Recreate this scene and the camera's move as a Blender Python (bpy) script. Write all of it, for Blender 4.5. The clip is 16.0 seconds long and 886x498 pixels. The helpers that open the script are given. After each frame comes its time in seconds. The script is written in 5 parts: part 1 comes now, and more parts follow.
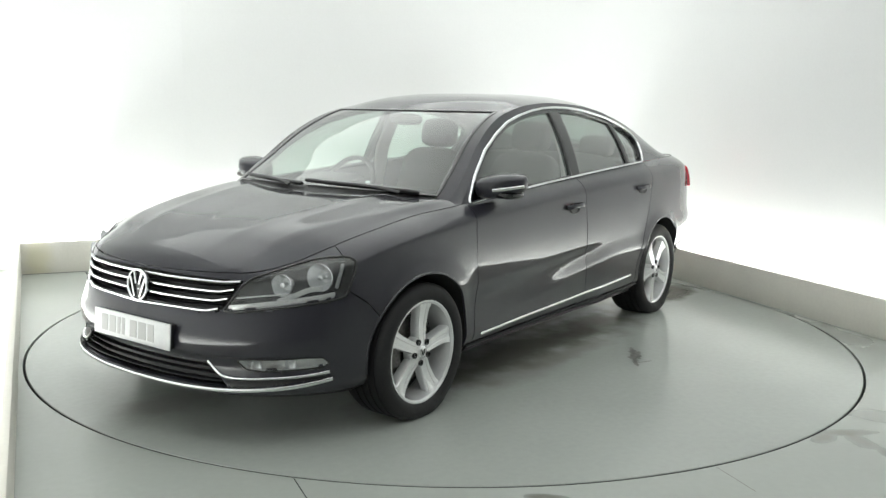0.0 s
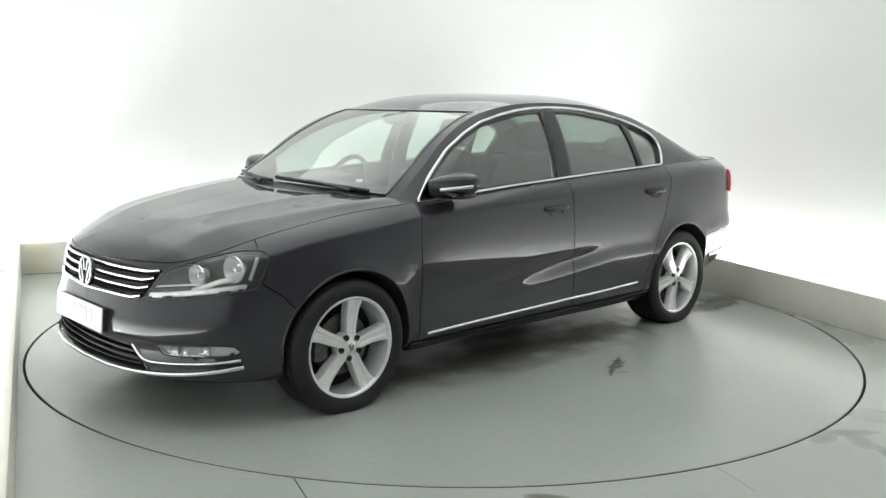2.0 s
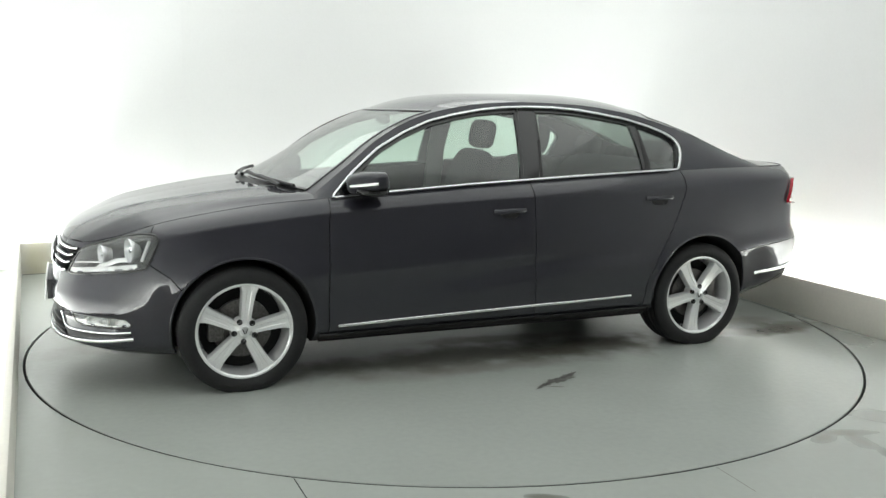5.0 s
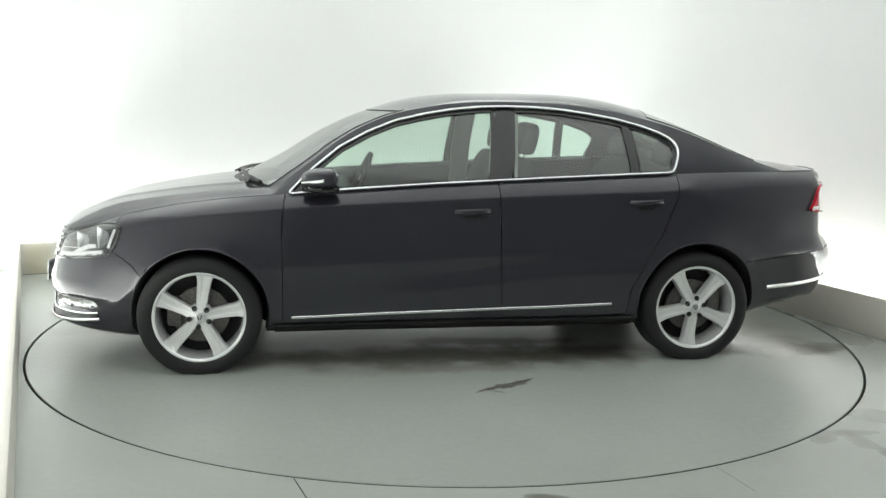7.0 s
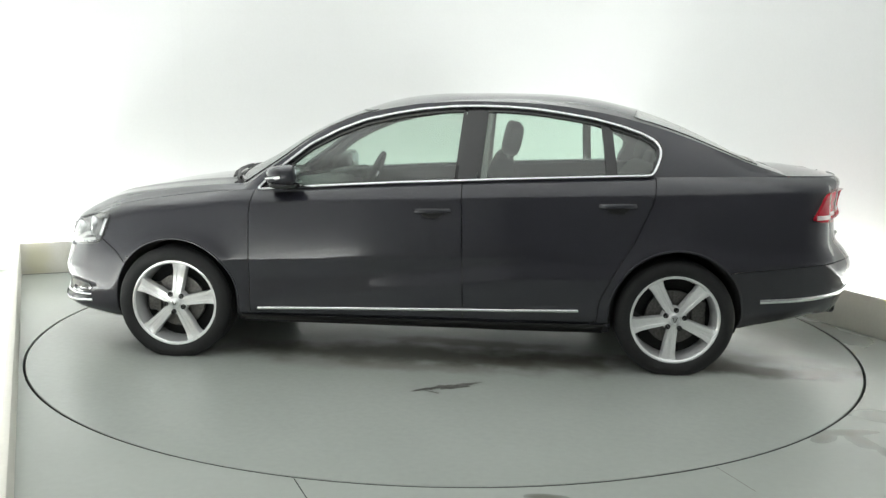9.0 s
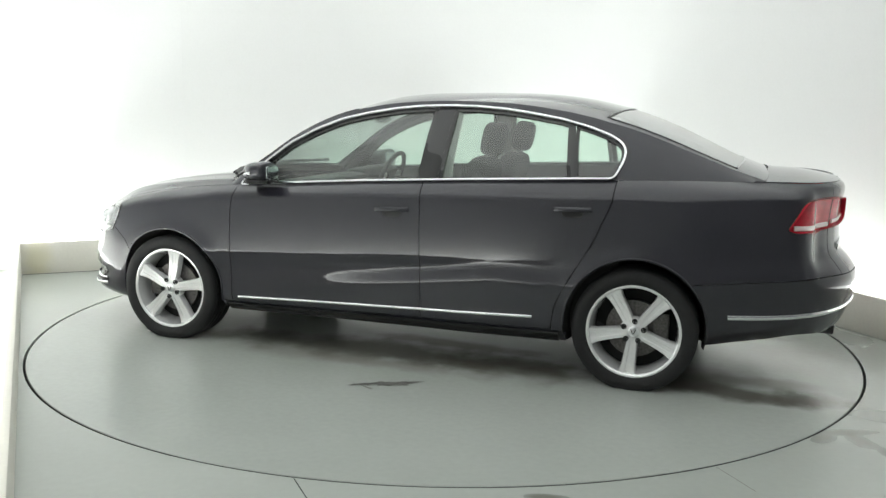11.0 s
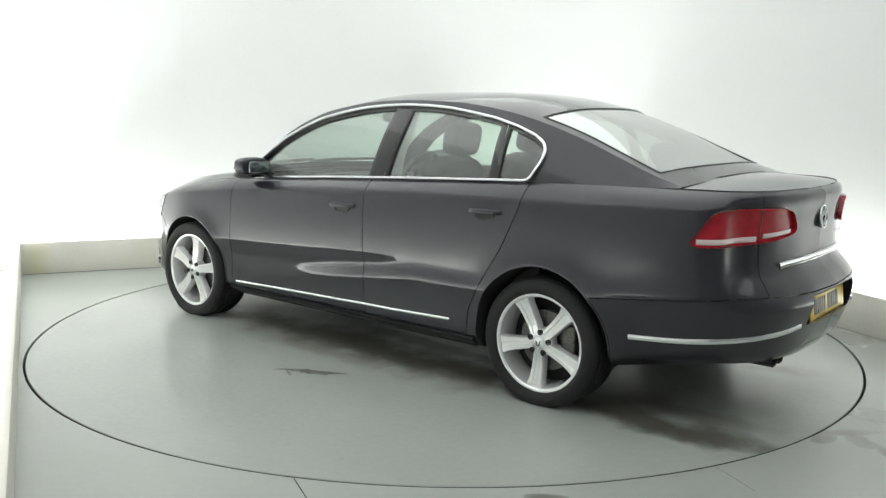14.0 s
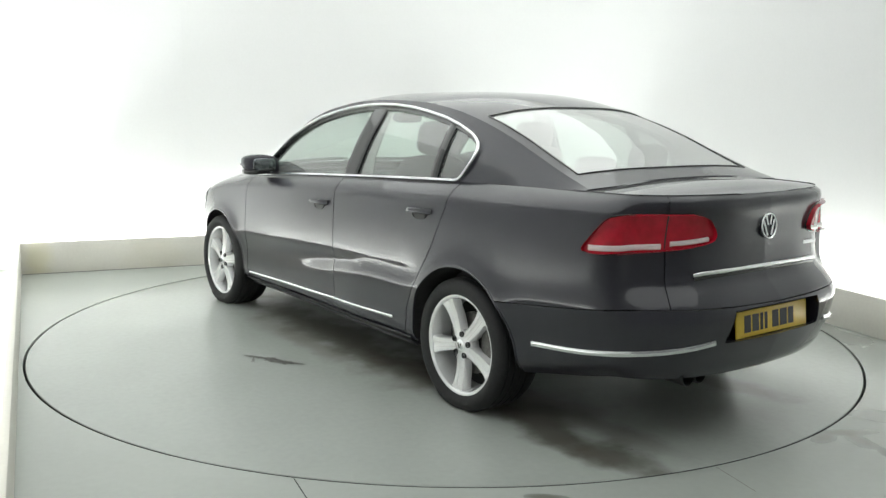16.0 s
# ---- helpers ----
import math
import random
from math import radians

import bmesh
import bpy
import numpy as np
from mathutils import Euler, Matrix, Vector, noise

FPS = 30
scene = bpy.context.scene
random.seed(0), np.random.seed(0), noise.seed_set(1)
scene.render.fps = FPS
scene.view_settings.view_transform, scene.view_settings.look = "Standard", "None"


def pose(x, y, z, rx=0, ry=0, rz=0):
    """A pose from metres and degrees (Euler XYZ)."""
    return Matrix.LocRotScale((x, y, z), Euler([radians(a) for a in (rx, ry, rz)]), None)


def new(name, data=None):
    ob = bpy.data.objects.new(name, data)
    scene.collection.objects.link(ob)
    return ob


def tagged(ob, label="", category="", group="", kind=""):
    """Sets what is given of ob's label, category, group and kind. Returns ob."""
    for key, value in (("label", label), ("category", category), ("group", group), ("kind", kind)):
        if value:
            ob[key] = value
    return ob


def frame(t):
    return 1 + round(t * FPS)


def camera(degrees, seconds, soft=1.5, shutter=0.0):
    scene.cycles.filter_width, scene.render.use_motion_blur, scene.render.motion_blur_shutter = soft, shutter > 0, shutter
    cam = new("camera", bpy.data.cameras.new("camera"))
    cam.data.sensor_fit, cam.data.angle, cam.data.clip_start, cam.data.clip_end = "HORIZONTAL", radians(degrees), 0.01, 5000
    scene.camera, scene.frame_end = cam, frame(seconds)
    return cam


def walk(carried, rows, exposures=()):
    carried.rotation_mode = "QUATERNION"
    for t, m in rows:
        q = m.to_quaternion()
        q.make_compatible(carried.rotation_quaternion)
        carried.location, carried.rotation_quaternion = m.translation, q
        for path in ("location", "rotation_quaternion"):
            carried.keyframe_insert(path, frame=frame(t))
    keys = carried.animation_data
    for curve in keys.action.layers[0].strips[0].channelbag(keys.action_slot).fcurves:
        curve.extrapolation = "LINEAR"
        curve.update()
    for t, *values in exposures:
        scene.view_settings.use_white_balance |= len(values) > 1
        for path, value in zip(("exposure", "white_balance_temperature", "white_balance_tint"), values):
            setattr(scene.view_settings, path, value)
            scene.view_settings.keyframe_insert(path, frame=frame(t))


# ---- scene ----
cam = camera(53.2, 16.0, soft=1.4)
CAM = pose(0, -5.545, 1.388) @ pose(0, 0, 0, 80.897, 0, 0.198) @ pose(0, 0, 0, 0, 0, 1.025)
walk(cam, [(0.0, CAM), (16.0, CAM)], exposures=[(0.0, 0.0), (16.0, 0.0)])

# ---- the turntable's turn: seconds, heading of the car in degrees ----
TURN = [(0, -125.2), (0.5, -127.0), (1, -129.7), (1.5, -133.0), (2, -136.5), (2.5, -140.0), (3, -143.4), (3.5, -146.8), (4, -150.2),
        (5, -156.9), (6, -163.6), (6.5, -166.95), (7, -170.3), (7.5, -173.65), (8, -177.05), (8.5, -180.5), (9, -183.95), (10, -191.0),
        (11, -198.1), (11.5, -201.65), (12, -205.1), (12.5, -208.5), (13, -211.9), (13.5, -215.3), (14, -218.7), (14.5, -222.1),
        (15, -225.6), (15.5, -229.0), (16, -232.5)]
CAR_OFF = (-0.0723, -0.0213, -170.3)   # where the car's middle stands on the disc, and its heading, when the disc is at its zero

# ---- light ----
world = bpy.data.worlds.new("world")
scene.world = world
world.use_nodes = True
world.node_tree.nodes["Background"].inputs[0].default_value = (0.9, 0.95, 1.0, 1)
world.node_tree.nodes["Background"].inputs[1].default_value = 0.02


def area_lamp(name, m, sx, sy, watts, colour=(1, 1, 1)):
    d = bpy.data.lights.new(name, "AREA")
    d.shape, d.size, d.size_y, d.energy, d.color = "RECTANGLE", sx, sy, watts, colour
    ob = new(name, d)
    ob.matrix_world = m
    return ob


# ---- materials ----
def material(name, colour, rough=0.5, metal=0.0, coat=0.0, grain=0.0, scale=40.0, bump=0.0, spec=0.5, stain=0.0, stain_scale=2.0, rough_var=0.0):
    m = bpy.data.materials.new(name)
    m.use_nodes = True
    nt = m.node_tree
    b = nt.nodes["Principled BSDF"]
    b.inputs["Base Color"].default_value = (*colour, 1)
    b.inputs["Roughness"].default_value = rough
    b.inputs["Metallic"].default_value = metal
    b.inputs["Coat Weight"].default_value = coat
    b.inputs["Coat Roughness"].default_value = 0.03
    b.inputs["Specular IOR Level"].default_value = spec
    if grain or stain or bump or rough_var:
        tc = nt.nodes.new("ShaderNodeTexCoord")
        n = nt.nodes.new("ShaderNodeTexNoise")
        n.inputs["Scale"].default_value, n.inputs["Detail"].default_value = scale, 4
        nt.links.new(tc.outputs["Object"], n.inputs["Vector"])
        n2 = nt.nodes.new("ShaderNodeTexNoise")
        n2.inputs["Scale"].default_value, n2.inputs["Detail"].default_value = stain_scale, 2
        nt.links.new(tc.outputs["Object"], n2.inputs["Vector"])
        mix = nt.nodes.new("ShaderNodeMix")
        mix.data_type = "RGBA"
        mix.blend_type = "MULTIPLY"
        mix.inputs[0].default_value = 1.0
        mix.inputs[6].default_value = (*colour, 1)
        mr = nt.nodes.new("ShaderNodeMapRange")
        mr.inputs[1].default_value, mr.inputs[2].default_value = 0.3, 0.7
        mr.inputs[3].default_value, mr.inputs[4].default_value = 1 - grain, 1 + grain
        nt.links.new(n.outputs[0], mr.inputs[0])
        mr2 = nt.nodes.new("ShaderNodeMapRange")
        mr2.inputs[1].default_value, mr2.inputs[2].default_value = 0.15, 0.85
        mr2.inputs[3].default_value, mr2.inputs[4].default_value = 1 - stain, 1 + stain * 0.4
        nt.links.new(n2.outputs[0], mr2.inputs[0])
        mul = nt.nodes.new("ShaderNodeMath")
        mul.operation = "MULTIPLY"
        nt.links.new(mr.outputs[0], mul.inputs[0])
        nt.links.new(mr2.outputs[0], mul.inputs[1])
        nt.links.new(mul.outputs[0], mix.inputs[7])
        nt.links.new(mix.outputs[2], b.inputs["Base Color"])
        if rough_var:
            mr3 = nt.nodes.new("ShaderNodeMapRange")
            mr3.inputs[1].default_value, mr3.inputs[2].default_value = 0.15, 0.85
            mr3.inputs[3].default_value, mr3.inputs[4].default_value = max(0.02, rough - rough_var), rough + rough_var
            nt.links.new(n2.outputs[0], mr3.inputs[0])
            nt.links.new(mr3.outputs[0], b.inputs["Roughness"])
        if bump:
            bp = nt.nodes.new("ShaderNodeBump")
            bp.inputs["Strength"].default_value, bp.inputs["Distance"].default_value = bump, 0.002
            nt.links.new(n.outputs[0], bp.inputs["Height"])
            nt.links.new(bp.outputs[0], b.inputs["Normal"])
    return m


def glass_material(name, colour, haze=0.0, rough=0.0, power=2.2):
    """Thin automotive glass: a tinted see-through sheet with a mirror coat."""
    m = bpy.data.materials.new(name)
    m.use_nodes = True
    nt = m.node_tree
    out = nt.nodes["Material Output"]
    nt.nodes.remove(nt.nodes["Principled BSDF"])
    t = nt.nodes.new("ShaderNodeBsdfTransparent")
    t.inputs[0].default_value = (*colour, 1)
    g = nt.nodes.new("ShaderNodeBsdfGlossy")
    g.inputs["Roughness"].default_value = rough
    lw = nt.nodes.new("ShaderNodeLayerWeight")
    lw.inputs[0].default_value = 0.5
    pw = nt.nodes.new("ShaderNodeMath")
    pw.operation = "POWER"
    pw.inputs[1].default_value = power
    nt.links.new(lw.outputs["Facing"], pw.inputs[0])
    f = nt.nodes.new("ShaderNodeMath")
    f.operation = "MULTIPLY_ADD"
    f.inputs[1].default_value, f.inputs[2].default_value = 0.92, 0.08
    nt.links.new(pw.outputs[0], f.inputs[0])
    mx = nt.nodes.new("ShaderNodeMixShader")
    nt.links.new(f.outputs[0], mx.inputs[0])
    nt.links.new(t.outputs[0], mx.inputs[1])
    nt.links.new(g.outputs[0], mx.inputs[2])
    # a pale diffuse veil paints hazy room reflection into the glass
    veil = nt.nodes.new("ShaderNodeBsdfDiffuse")
    veil.inputs[0].default_value = (0.8, 0.82, 0.8, 1)
    veil_mix = nt.nodes.new("ShaderNodeMixShader")
    veil_mix.inputs[0].default_value = haze
    nt.links.new(mx.outputs[0], veil_mix.inputs[1])
    nt.links.new(veil.outputs[0], veil_mix.inputs[2])
    nt.links.new(veil_mix.outputs[0], out.inputs[0])
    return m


PAINT = material("dark grey metallic paint", (0.0245, 0.0240, 0.0330), 0.40, 0.15, 1.0, 0.25, 900, 0.0, spec=0.12, stain=0.08, stain_scale=3)
PAINT.node_tree.nodes["Principled BSDF"].inputs["Coat IOR"].default_value = 1.58
CHROME = material("chrome", (0.82, 0.83, 0.84), 0.13, 1.0)
MIRROR = material("dark mirror glass", (0.30, 0.32, 0.34), 0.03, 1.0)
SATIN = material("satin chrome", (0.70, 0.71, 0.72), 0.28, 1.0)
BLACK = material("black trim plastic", (0.012, 0.012, 0.013), 0.38, grain=0.2, scale=300, bump=0.1)
PIANO = material("gloss black trim", (0.008, 0.008, 0.009), 0.08, coat=0.6)
LINER = material("black wheel liner felt", (0.010, 0.010, 0.010), 0.9, grain=0.3, scale=120, bump=0.4)
RUBBER = material("tyre rubber", (0.011, 0.011, 0.012), 0.68, grain=0.25, scale=150, bump=0.25, stain=0.2, stain_scale=8)
ALLOY = material("silver alloy", (0.92, 0.925, 0.93), 0.22, 0.45, 0.6, grain=0.06, scale=200)
IRON = material("brake iron", (0.13, 0.125, 0.12), 0.45, 0.9, grain=0.3, scale=80)
SEAT = material("charcoal seat cloth", (0.028, 0.028, 0.030), 0.9, grain=0.12, scale=60, bump=0.1)
DASH = material("black dashboard plastic", (0.018, 0.018, 0.019), 0.6, grain=0.2, scale=200, bump=0.3)
PALE = material("pale grey headlining", (0.42, 0.42, 0.40), 0.9, grain=0.06, scale=200)
TINT = glass_material("green tinted car glass", (0.80, 0.93, 0.85), 0.12)
CLEAR = glass_material("clear lamp cover", (0.94, 0.95, 0.95), 0.02)
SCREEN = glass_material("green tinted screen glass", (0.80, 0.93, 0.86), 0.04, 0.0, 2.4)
# stronger veil here: the bright reflection in the back window is painted in
BACKGLASS = glass_material("green tinted glass with pale reflection veil", (0.76, 0.94, 0.85), 0.24, 0.0, 0.95)
REDGLASS = material("red lamp lens", (0.50, 0.010, 0.028), 0.20, 0.0, 0.25, grain=0.15, scale=25)
PALERED = material("clear lamp strip", (0.90, 0.78, 0.78), 0.2, 0.1, 1.0)
REFLECT = material("lamp reflector", (0.88, 0.89, 0.90), 0.16, 0.6)
LAMPGREY = material("grey lamp housing", (0.11, 0.113, 0.118), 0.26, 0.7)
LAMPTRIM = material("bright lamp trim", (0.66, 0.665, 0.67), 0.25, 0.35, 0.5, grain=0.15, scale=40)
WHITEPLATE = material("white plate acrylic", (0.70, 0.71, 0.71), 0.3, grain=0.03, scale=60)
YELLOWPLATE = material("yellow plate acrylic", (0.80, 0.56, 0.05), 0.3, grain=0.04, scale=60)
INK = material("black plate ink", (0.02, 0.02, 0.02), 0.5)
GREYINK = material("grey plate ink", (0.46, 0.46, 0.46), 0.5)
WALL = material("white wall paint", (0.86, 0.865, 0.86), 0.75, grain=0.01, scale=60, bump=0.05, stain=0.03, stain_scale=0.7)
PLINTH = material("off-white painted upstand", (0.82, 0.795, 0.725), 0.55, grain=0.02, scale=50, bump=0.05, stain=0.10, stain_scale=2.2)
FLOOR = material("grey-green floor paint", (0.435, 0.465, 0.432), 0.30, grain=0.025, scale=30, bump=0.03, stain=0.05, stain_scale=1.6)
DISC = material("grey-green turntable paint", (0.435, 0.465, 0.432), 0.26, grain=0.025, scale=30, bump=0.03, stain=0.07, stain_scale=1.3)


def add_stains_and_shade(m, stain_shade):
    """Soft-edged damp marks and painted shade on a floor: centre, half sizes, turn, how dark they make it."""
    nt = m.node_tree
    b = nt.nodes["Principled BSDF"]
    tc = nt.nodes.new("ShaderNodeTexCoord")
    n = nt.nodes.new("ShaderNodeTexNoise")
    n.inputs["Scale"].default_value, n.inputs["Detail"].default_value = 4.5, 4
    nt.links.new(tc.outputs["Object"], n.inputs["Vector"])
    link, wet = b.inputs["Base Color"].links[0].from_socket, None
    for cx, cy, rx, ry, rot, dark, tone in stain_shade:
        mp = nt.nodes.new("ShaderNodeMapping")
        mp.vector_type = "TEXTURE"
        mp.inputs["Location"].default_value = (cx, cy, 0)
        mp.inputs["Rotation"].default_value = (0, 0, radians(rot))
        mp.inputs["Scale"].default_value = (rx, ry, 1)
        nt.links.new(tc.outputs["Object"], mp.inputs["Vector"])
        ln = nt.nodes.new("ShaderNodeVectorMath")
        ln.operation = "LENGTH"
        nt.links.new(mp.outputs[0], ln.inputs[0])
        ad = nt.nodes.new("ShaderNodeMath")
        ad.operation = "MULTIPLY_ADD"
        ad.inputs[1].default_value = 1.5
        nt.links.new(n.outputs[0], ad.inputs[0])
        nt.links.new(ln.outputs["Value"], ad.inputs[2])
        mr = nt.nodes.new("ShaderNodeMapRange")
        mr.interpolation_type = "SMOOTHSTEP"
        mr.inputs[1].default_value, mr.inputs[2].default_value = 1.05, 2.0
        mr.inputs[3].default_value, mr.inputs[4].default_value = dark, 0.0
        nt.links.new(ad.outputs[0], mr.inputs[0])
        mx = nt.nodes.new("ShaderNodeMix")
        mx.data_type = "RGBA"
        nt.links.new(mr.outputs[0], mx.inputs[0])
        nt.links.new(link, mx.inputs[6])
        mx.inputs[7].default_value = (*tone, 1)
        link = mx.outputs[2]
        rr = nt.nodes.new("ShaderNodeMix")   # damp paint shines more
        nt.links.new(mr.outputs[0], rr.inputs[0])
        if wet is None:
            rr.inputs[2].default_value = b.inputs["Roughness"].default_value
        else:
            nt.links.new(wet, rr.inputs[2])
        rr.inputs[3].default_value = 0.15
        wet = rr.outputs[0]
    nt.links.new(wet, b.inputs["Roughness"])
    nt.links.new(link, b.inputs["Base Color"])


SEAL = material("dirty grey sealant", (0.24, 0.235, 0.21), 0.7, grain=0.3, scale=25)
DARKGAP = material("dark gap", (0.015, 0.015, 0.015), 0.8)
SCUFF = material("dark rubber scuff", (0.13, 0.13, 0.12), 0.45, grain=0.4, scale=30)
DARKWALL = material("grey paint of unseen wall", (0.34, 0.34, 0.345), 0.7, grain=0.05, scale=20, stain=0.1)


# ---- mesh helpers ----
def empty(name, parent=None):
    ob = new(name)
    ob.parent = parent
    return ob


def mesh_object(name, V, F, mat, parent=None, label="", smooth=True, sharp=35):
    me = bpy.data.meshes.new(name)
    me.from_pydata([tuple(map(float, v)) for v in V], [], [tuple(int(i) for i in f) for f in F])
    me.validate()
    for m in (mat if isinstance(mat, (list, tuple)) else [mat]):
        me.materials.append(m)
    if smooth:
        me.polygons.foreach_set("use_smooth", [True] * len(me.polygons))
        me.set_sharp_from_angle(angle=radians(sharp))
    ob = new(name, me)
    ob.parent = parent
    if label:
        ob["label"] = label
    return ob


def part(name, bm, mat, parent, label="", smooth=True):
    me = bpy.data.meshes.new(name)
    bmesh.ops.recalc_face_normals(bm, faces=bm.faces)
    bm.to_mesh(me)
    bm.free()
    me.materials.append(mat)
    if smooth:
        me.polygons.foreach_set("use_smooth", [True] * len(me.polygons))
        me.set_sharp_from_angle(angle=radians(35))
    ob = new(name, me)
    ob.parent = parent
    if label:
        ob["label"] = label
    return ob


def mirrored(V, F):
    V = np.array(V, float)
    V[:, 1] *= -1
    return V, [tuple(reversed(f)) for f in F]


def both(name, V, F, mat, parent, label="", **kw):
    """A left part and its mirror image on the right side."""
    a = mesh_object(name, V, F, mat, parent, label, **kw)
    b = mesh_object(name, *mirrored(V, F), mat, parent, label, **kw)
    return a, b


def joined(*pieces):
    VV, FF, n = [], [], 0
    for V, F in pieces:
        VV.append(np.array(V, float))
        FF += [tuple(i + n for i in f) for f in F]
        n += len(V)
    return np.concatenate(VV), FF


def symmetric(V, F):
    """Left half and right half welded along the middle."""
    V, F = joined((V, F), mirrored(V, F))
    key, out, idx = {}, [], []
    for v in V:
        k = (round(v[0], 4), round(v[1], 4), round(v[2], 4))
        if k not in key:
            key[k] = len(out)
            out.append(v)
        idx.append(key[k])
    G = []
    for f in F:
        g = []
        for i in f:
            if idx[i] not in g:
                g.append(idx[i])
        if len(g) > 2:
            G.append(tuple(g))
    return np.array(out), G


def grid_faces(n, m, closed=False):
    """Faces of an n by m grid of points, row after row."""
    F = []
    for i in range(n - 1):
        for j in range(m if closed else m - 1):
            k = (j + 1) % m
            F.append((i * m + j, i * m + k, (i + 1) * m + k, (i + 1) * m + j))
    return F


def curve(pts):
    """A smooth curve through (t, a, b, ...) with t rising or falling; no overshoot."""
    P = np.array(sorted(pts), float)
    t, Y = P[:, 0], P[:, 1:]
    h = np.diff(t)
    d = np.diff(Y, axis=0) / h[:, None]
    m = np.zeros_like(Y)
    m[0], m[-1] = d[0], d[-1]
    for i in range(1, len(t) - 1):
        w1, w2 = 2 * h[i] + h[i - 1], h[i] + 2 * h[i - 1]
        ok = d[i - 1] * d[i] > 0
        with np.errstate(divide="ignore", invalid="ignore"):
            m[i] = np.where(ok, (w1 + w2) / (w1 / d[i - 1] + w2 / d[i]), 0)

    def f(x):
        x = np.clip(np.asarray(x, float), t[0], t[-1])
        i = np.clip(np.searchsorted(t, x) - 1, 0, len(t) - 2)
        s = (x - t[i]) / h[i]
        s_, hi = s[..., None], h[i][..., None]
        r = (2 * s_**3 - 3 * s_**2 + 1) * Y[i] + (s_**3 - 2 * s_**2 + s_) * hi * m[i] + (3 * s_**2 - 2 * s_**3) * Y[i + 1] + (s_**3 - s_**2) * hi * m[i + 1]
        return r[..., 0] if Y.shape[1] == 1 else r
    return f


def sweep(path, profile, normals=None, closed=False, up=(0, 0, 1)):
    """A bar along a 3D path. profile: (across, out) points; normals: the out direction at each point."""
    path = np.array(path, float)
    n = len(path)
    tan = np.roll(path, -1, 0) - np.roll(path, 1, 0) if closed else np.gradient(path, axis=0)
    tan /= np.linalg.norm(tan, axis=1)[:, None] + 1e-12
    N = np.tile(np.array(up, float), (n, 1)) if normals is None else np.array(normals, float)
    N = N - (N * tan).sum(1)[:, None] * tan
    N /= np.linalg.norm(N, axis=1)[:, None] + 1e-12
    B = np.cross(tan, N)
    prof = np.array(profile, float)
    m = len(prof)
    V = (path[:, None] + B[:, None] * prof[None, :, :1] + N[:, None] * prof[None, :, 1:]).reshape(-1, 3)
    F = grid_faces(n, m, True)
    if closed:
        F += [((n - 1) * m + j, (n - 1) * m + (j + 1) % m, (j + 1) % m, j) for j in range(m)]
    else:
        F += [tuple(reversed(range(m))), tuple(range((n - 1) * m, n * m))]
    return V, F


def rounded(w, h, k=3, sq=2.6):
    """A rounded bar profile, w across and h out, as points."""
    a = np.linspace(0, 2 * np.pi, 4 * k, endpoint=False)
    c, s = np.cos(a), np.sin(a)
    return np.stack([w / 2 * np.sign(c) * abs(c) ** (2 / sq), h / 2 * np.sign(s) * abs(s) ** (2 / sq)], 1)


def lathe(profile, n=48, axis="y"):
    """Turn (radius, along) points round an axis."""
    a = np.linspace(0, 2 * np.pi, n, endpoint=False)
    P = np.array(profile, float)
    V = []
    for r, y in P:
        for t in a:
            V.append((r * math.cos(t), y, r * math.sin(t)) if axis == "y" else (r * math.cos(t), r * math.sin(t), y))
    return np.array(V), grid_faces(len(P), n, True)


def box(sx, sy, sz, bevel=0.0, seg=2, at=(0, 0, 0), rot=None):
    bm = bmesh.new()
    bmesh.ops.create_cube(bm, size=1, matrix=Matrix.Diagonal((sx, sy, sz, 1)))
    if bevel:
        bmesh.ops.bevel(bm, geom=bm.edges[:], offset=bevel, segments=seg, profile=0.5, affect="EDGES")
    m = Matrix.Translation(at) @ (rot if rot is not None else Matrix())
    bmesh.ops.transform(bm, matrix=m, verts=bm.verts)
    return bm


def superbox(sx, sy, sz, n=12, sq=4.0):
    """A soft cushion shape: a rounded box."""
    V = []
    for i in range(n + 1):
        p = -math.pi / 2 + math.pi * i / n
        for j in range(2 * n):
            t = 2 * math.pi * j / (2 * n)
            c = lambda q: math.copysign(abs(q) ** (2 / sq), q)
            V.append((sx / 2 * c(math.cos(p)) * c(math.cos(t)), sy / 2 * c(math.cos(p)) * c(math.sin(t)), sz / 2 * c(math.sin(p))))
    return np.array(V), grid_faces(n + 1, 2 * n, True)


def placed(V, m):
    V = np.array(V, float)
    M = np.array(m)
    return V @ M[:3, :3].T + M[:3, 3]


# ================= the room =================
# inner foot lines of the upstand: left-back corner, then the three runs
A_CORNER = Vector((-3.40, 1.41))
DIR_BACK = Vector((0.910, 0.415)).normalized()
DIR_LEFT = Vector((0.4258, -0.9048)).normalized()
N_RIGHT = Vector((0.922, 0.387)).normalized()
RIGHT_D = 2.462
JOINT_AT = 1.34   # along the back wall from its corner
PL_H, PL_T, GAP, WALL_H = 0.255, 0.035, 0.30, 3.3


def meet(p, d, n, c):
    return p + d * ((c - p.dot(n)) / d.dot(n))


B_CORNER = meet(A_CORNER, DIR_BACK, N_RIGHT, RIGHT_D)
DIR_RIGHT = Vector((N_RIGHT.y, -N_RIGHT.x))
L_END = A_CORNER + DIR_LEFT * 8.4
R_END = B_CORNER + DIR_RIGHT * 8.6


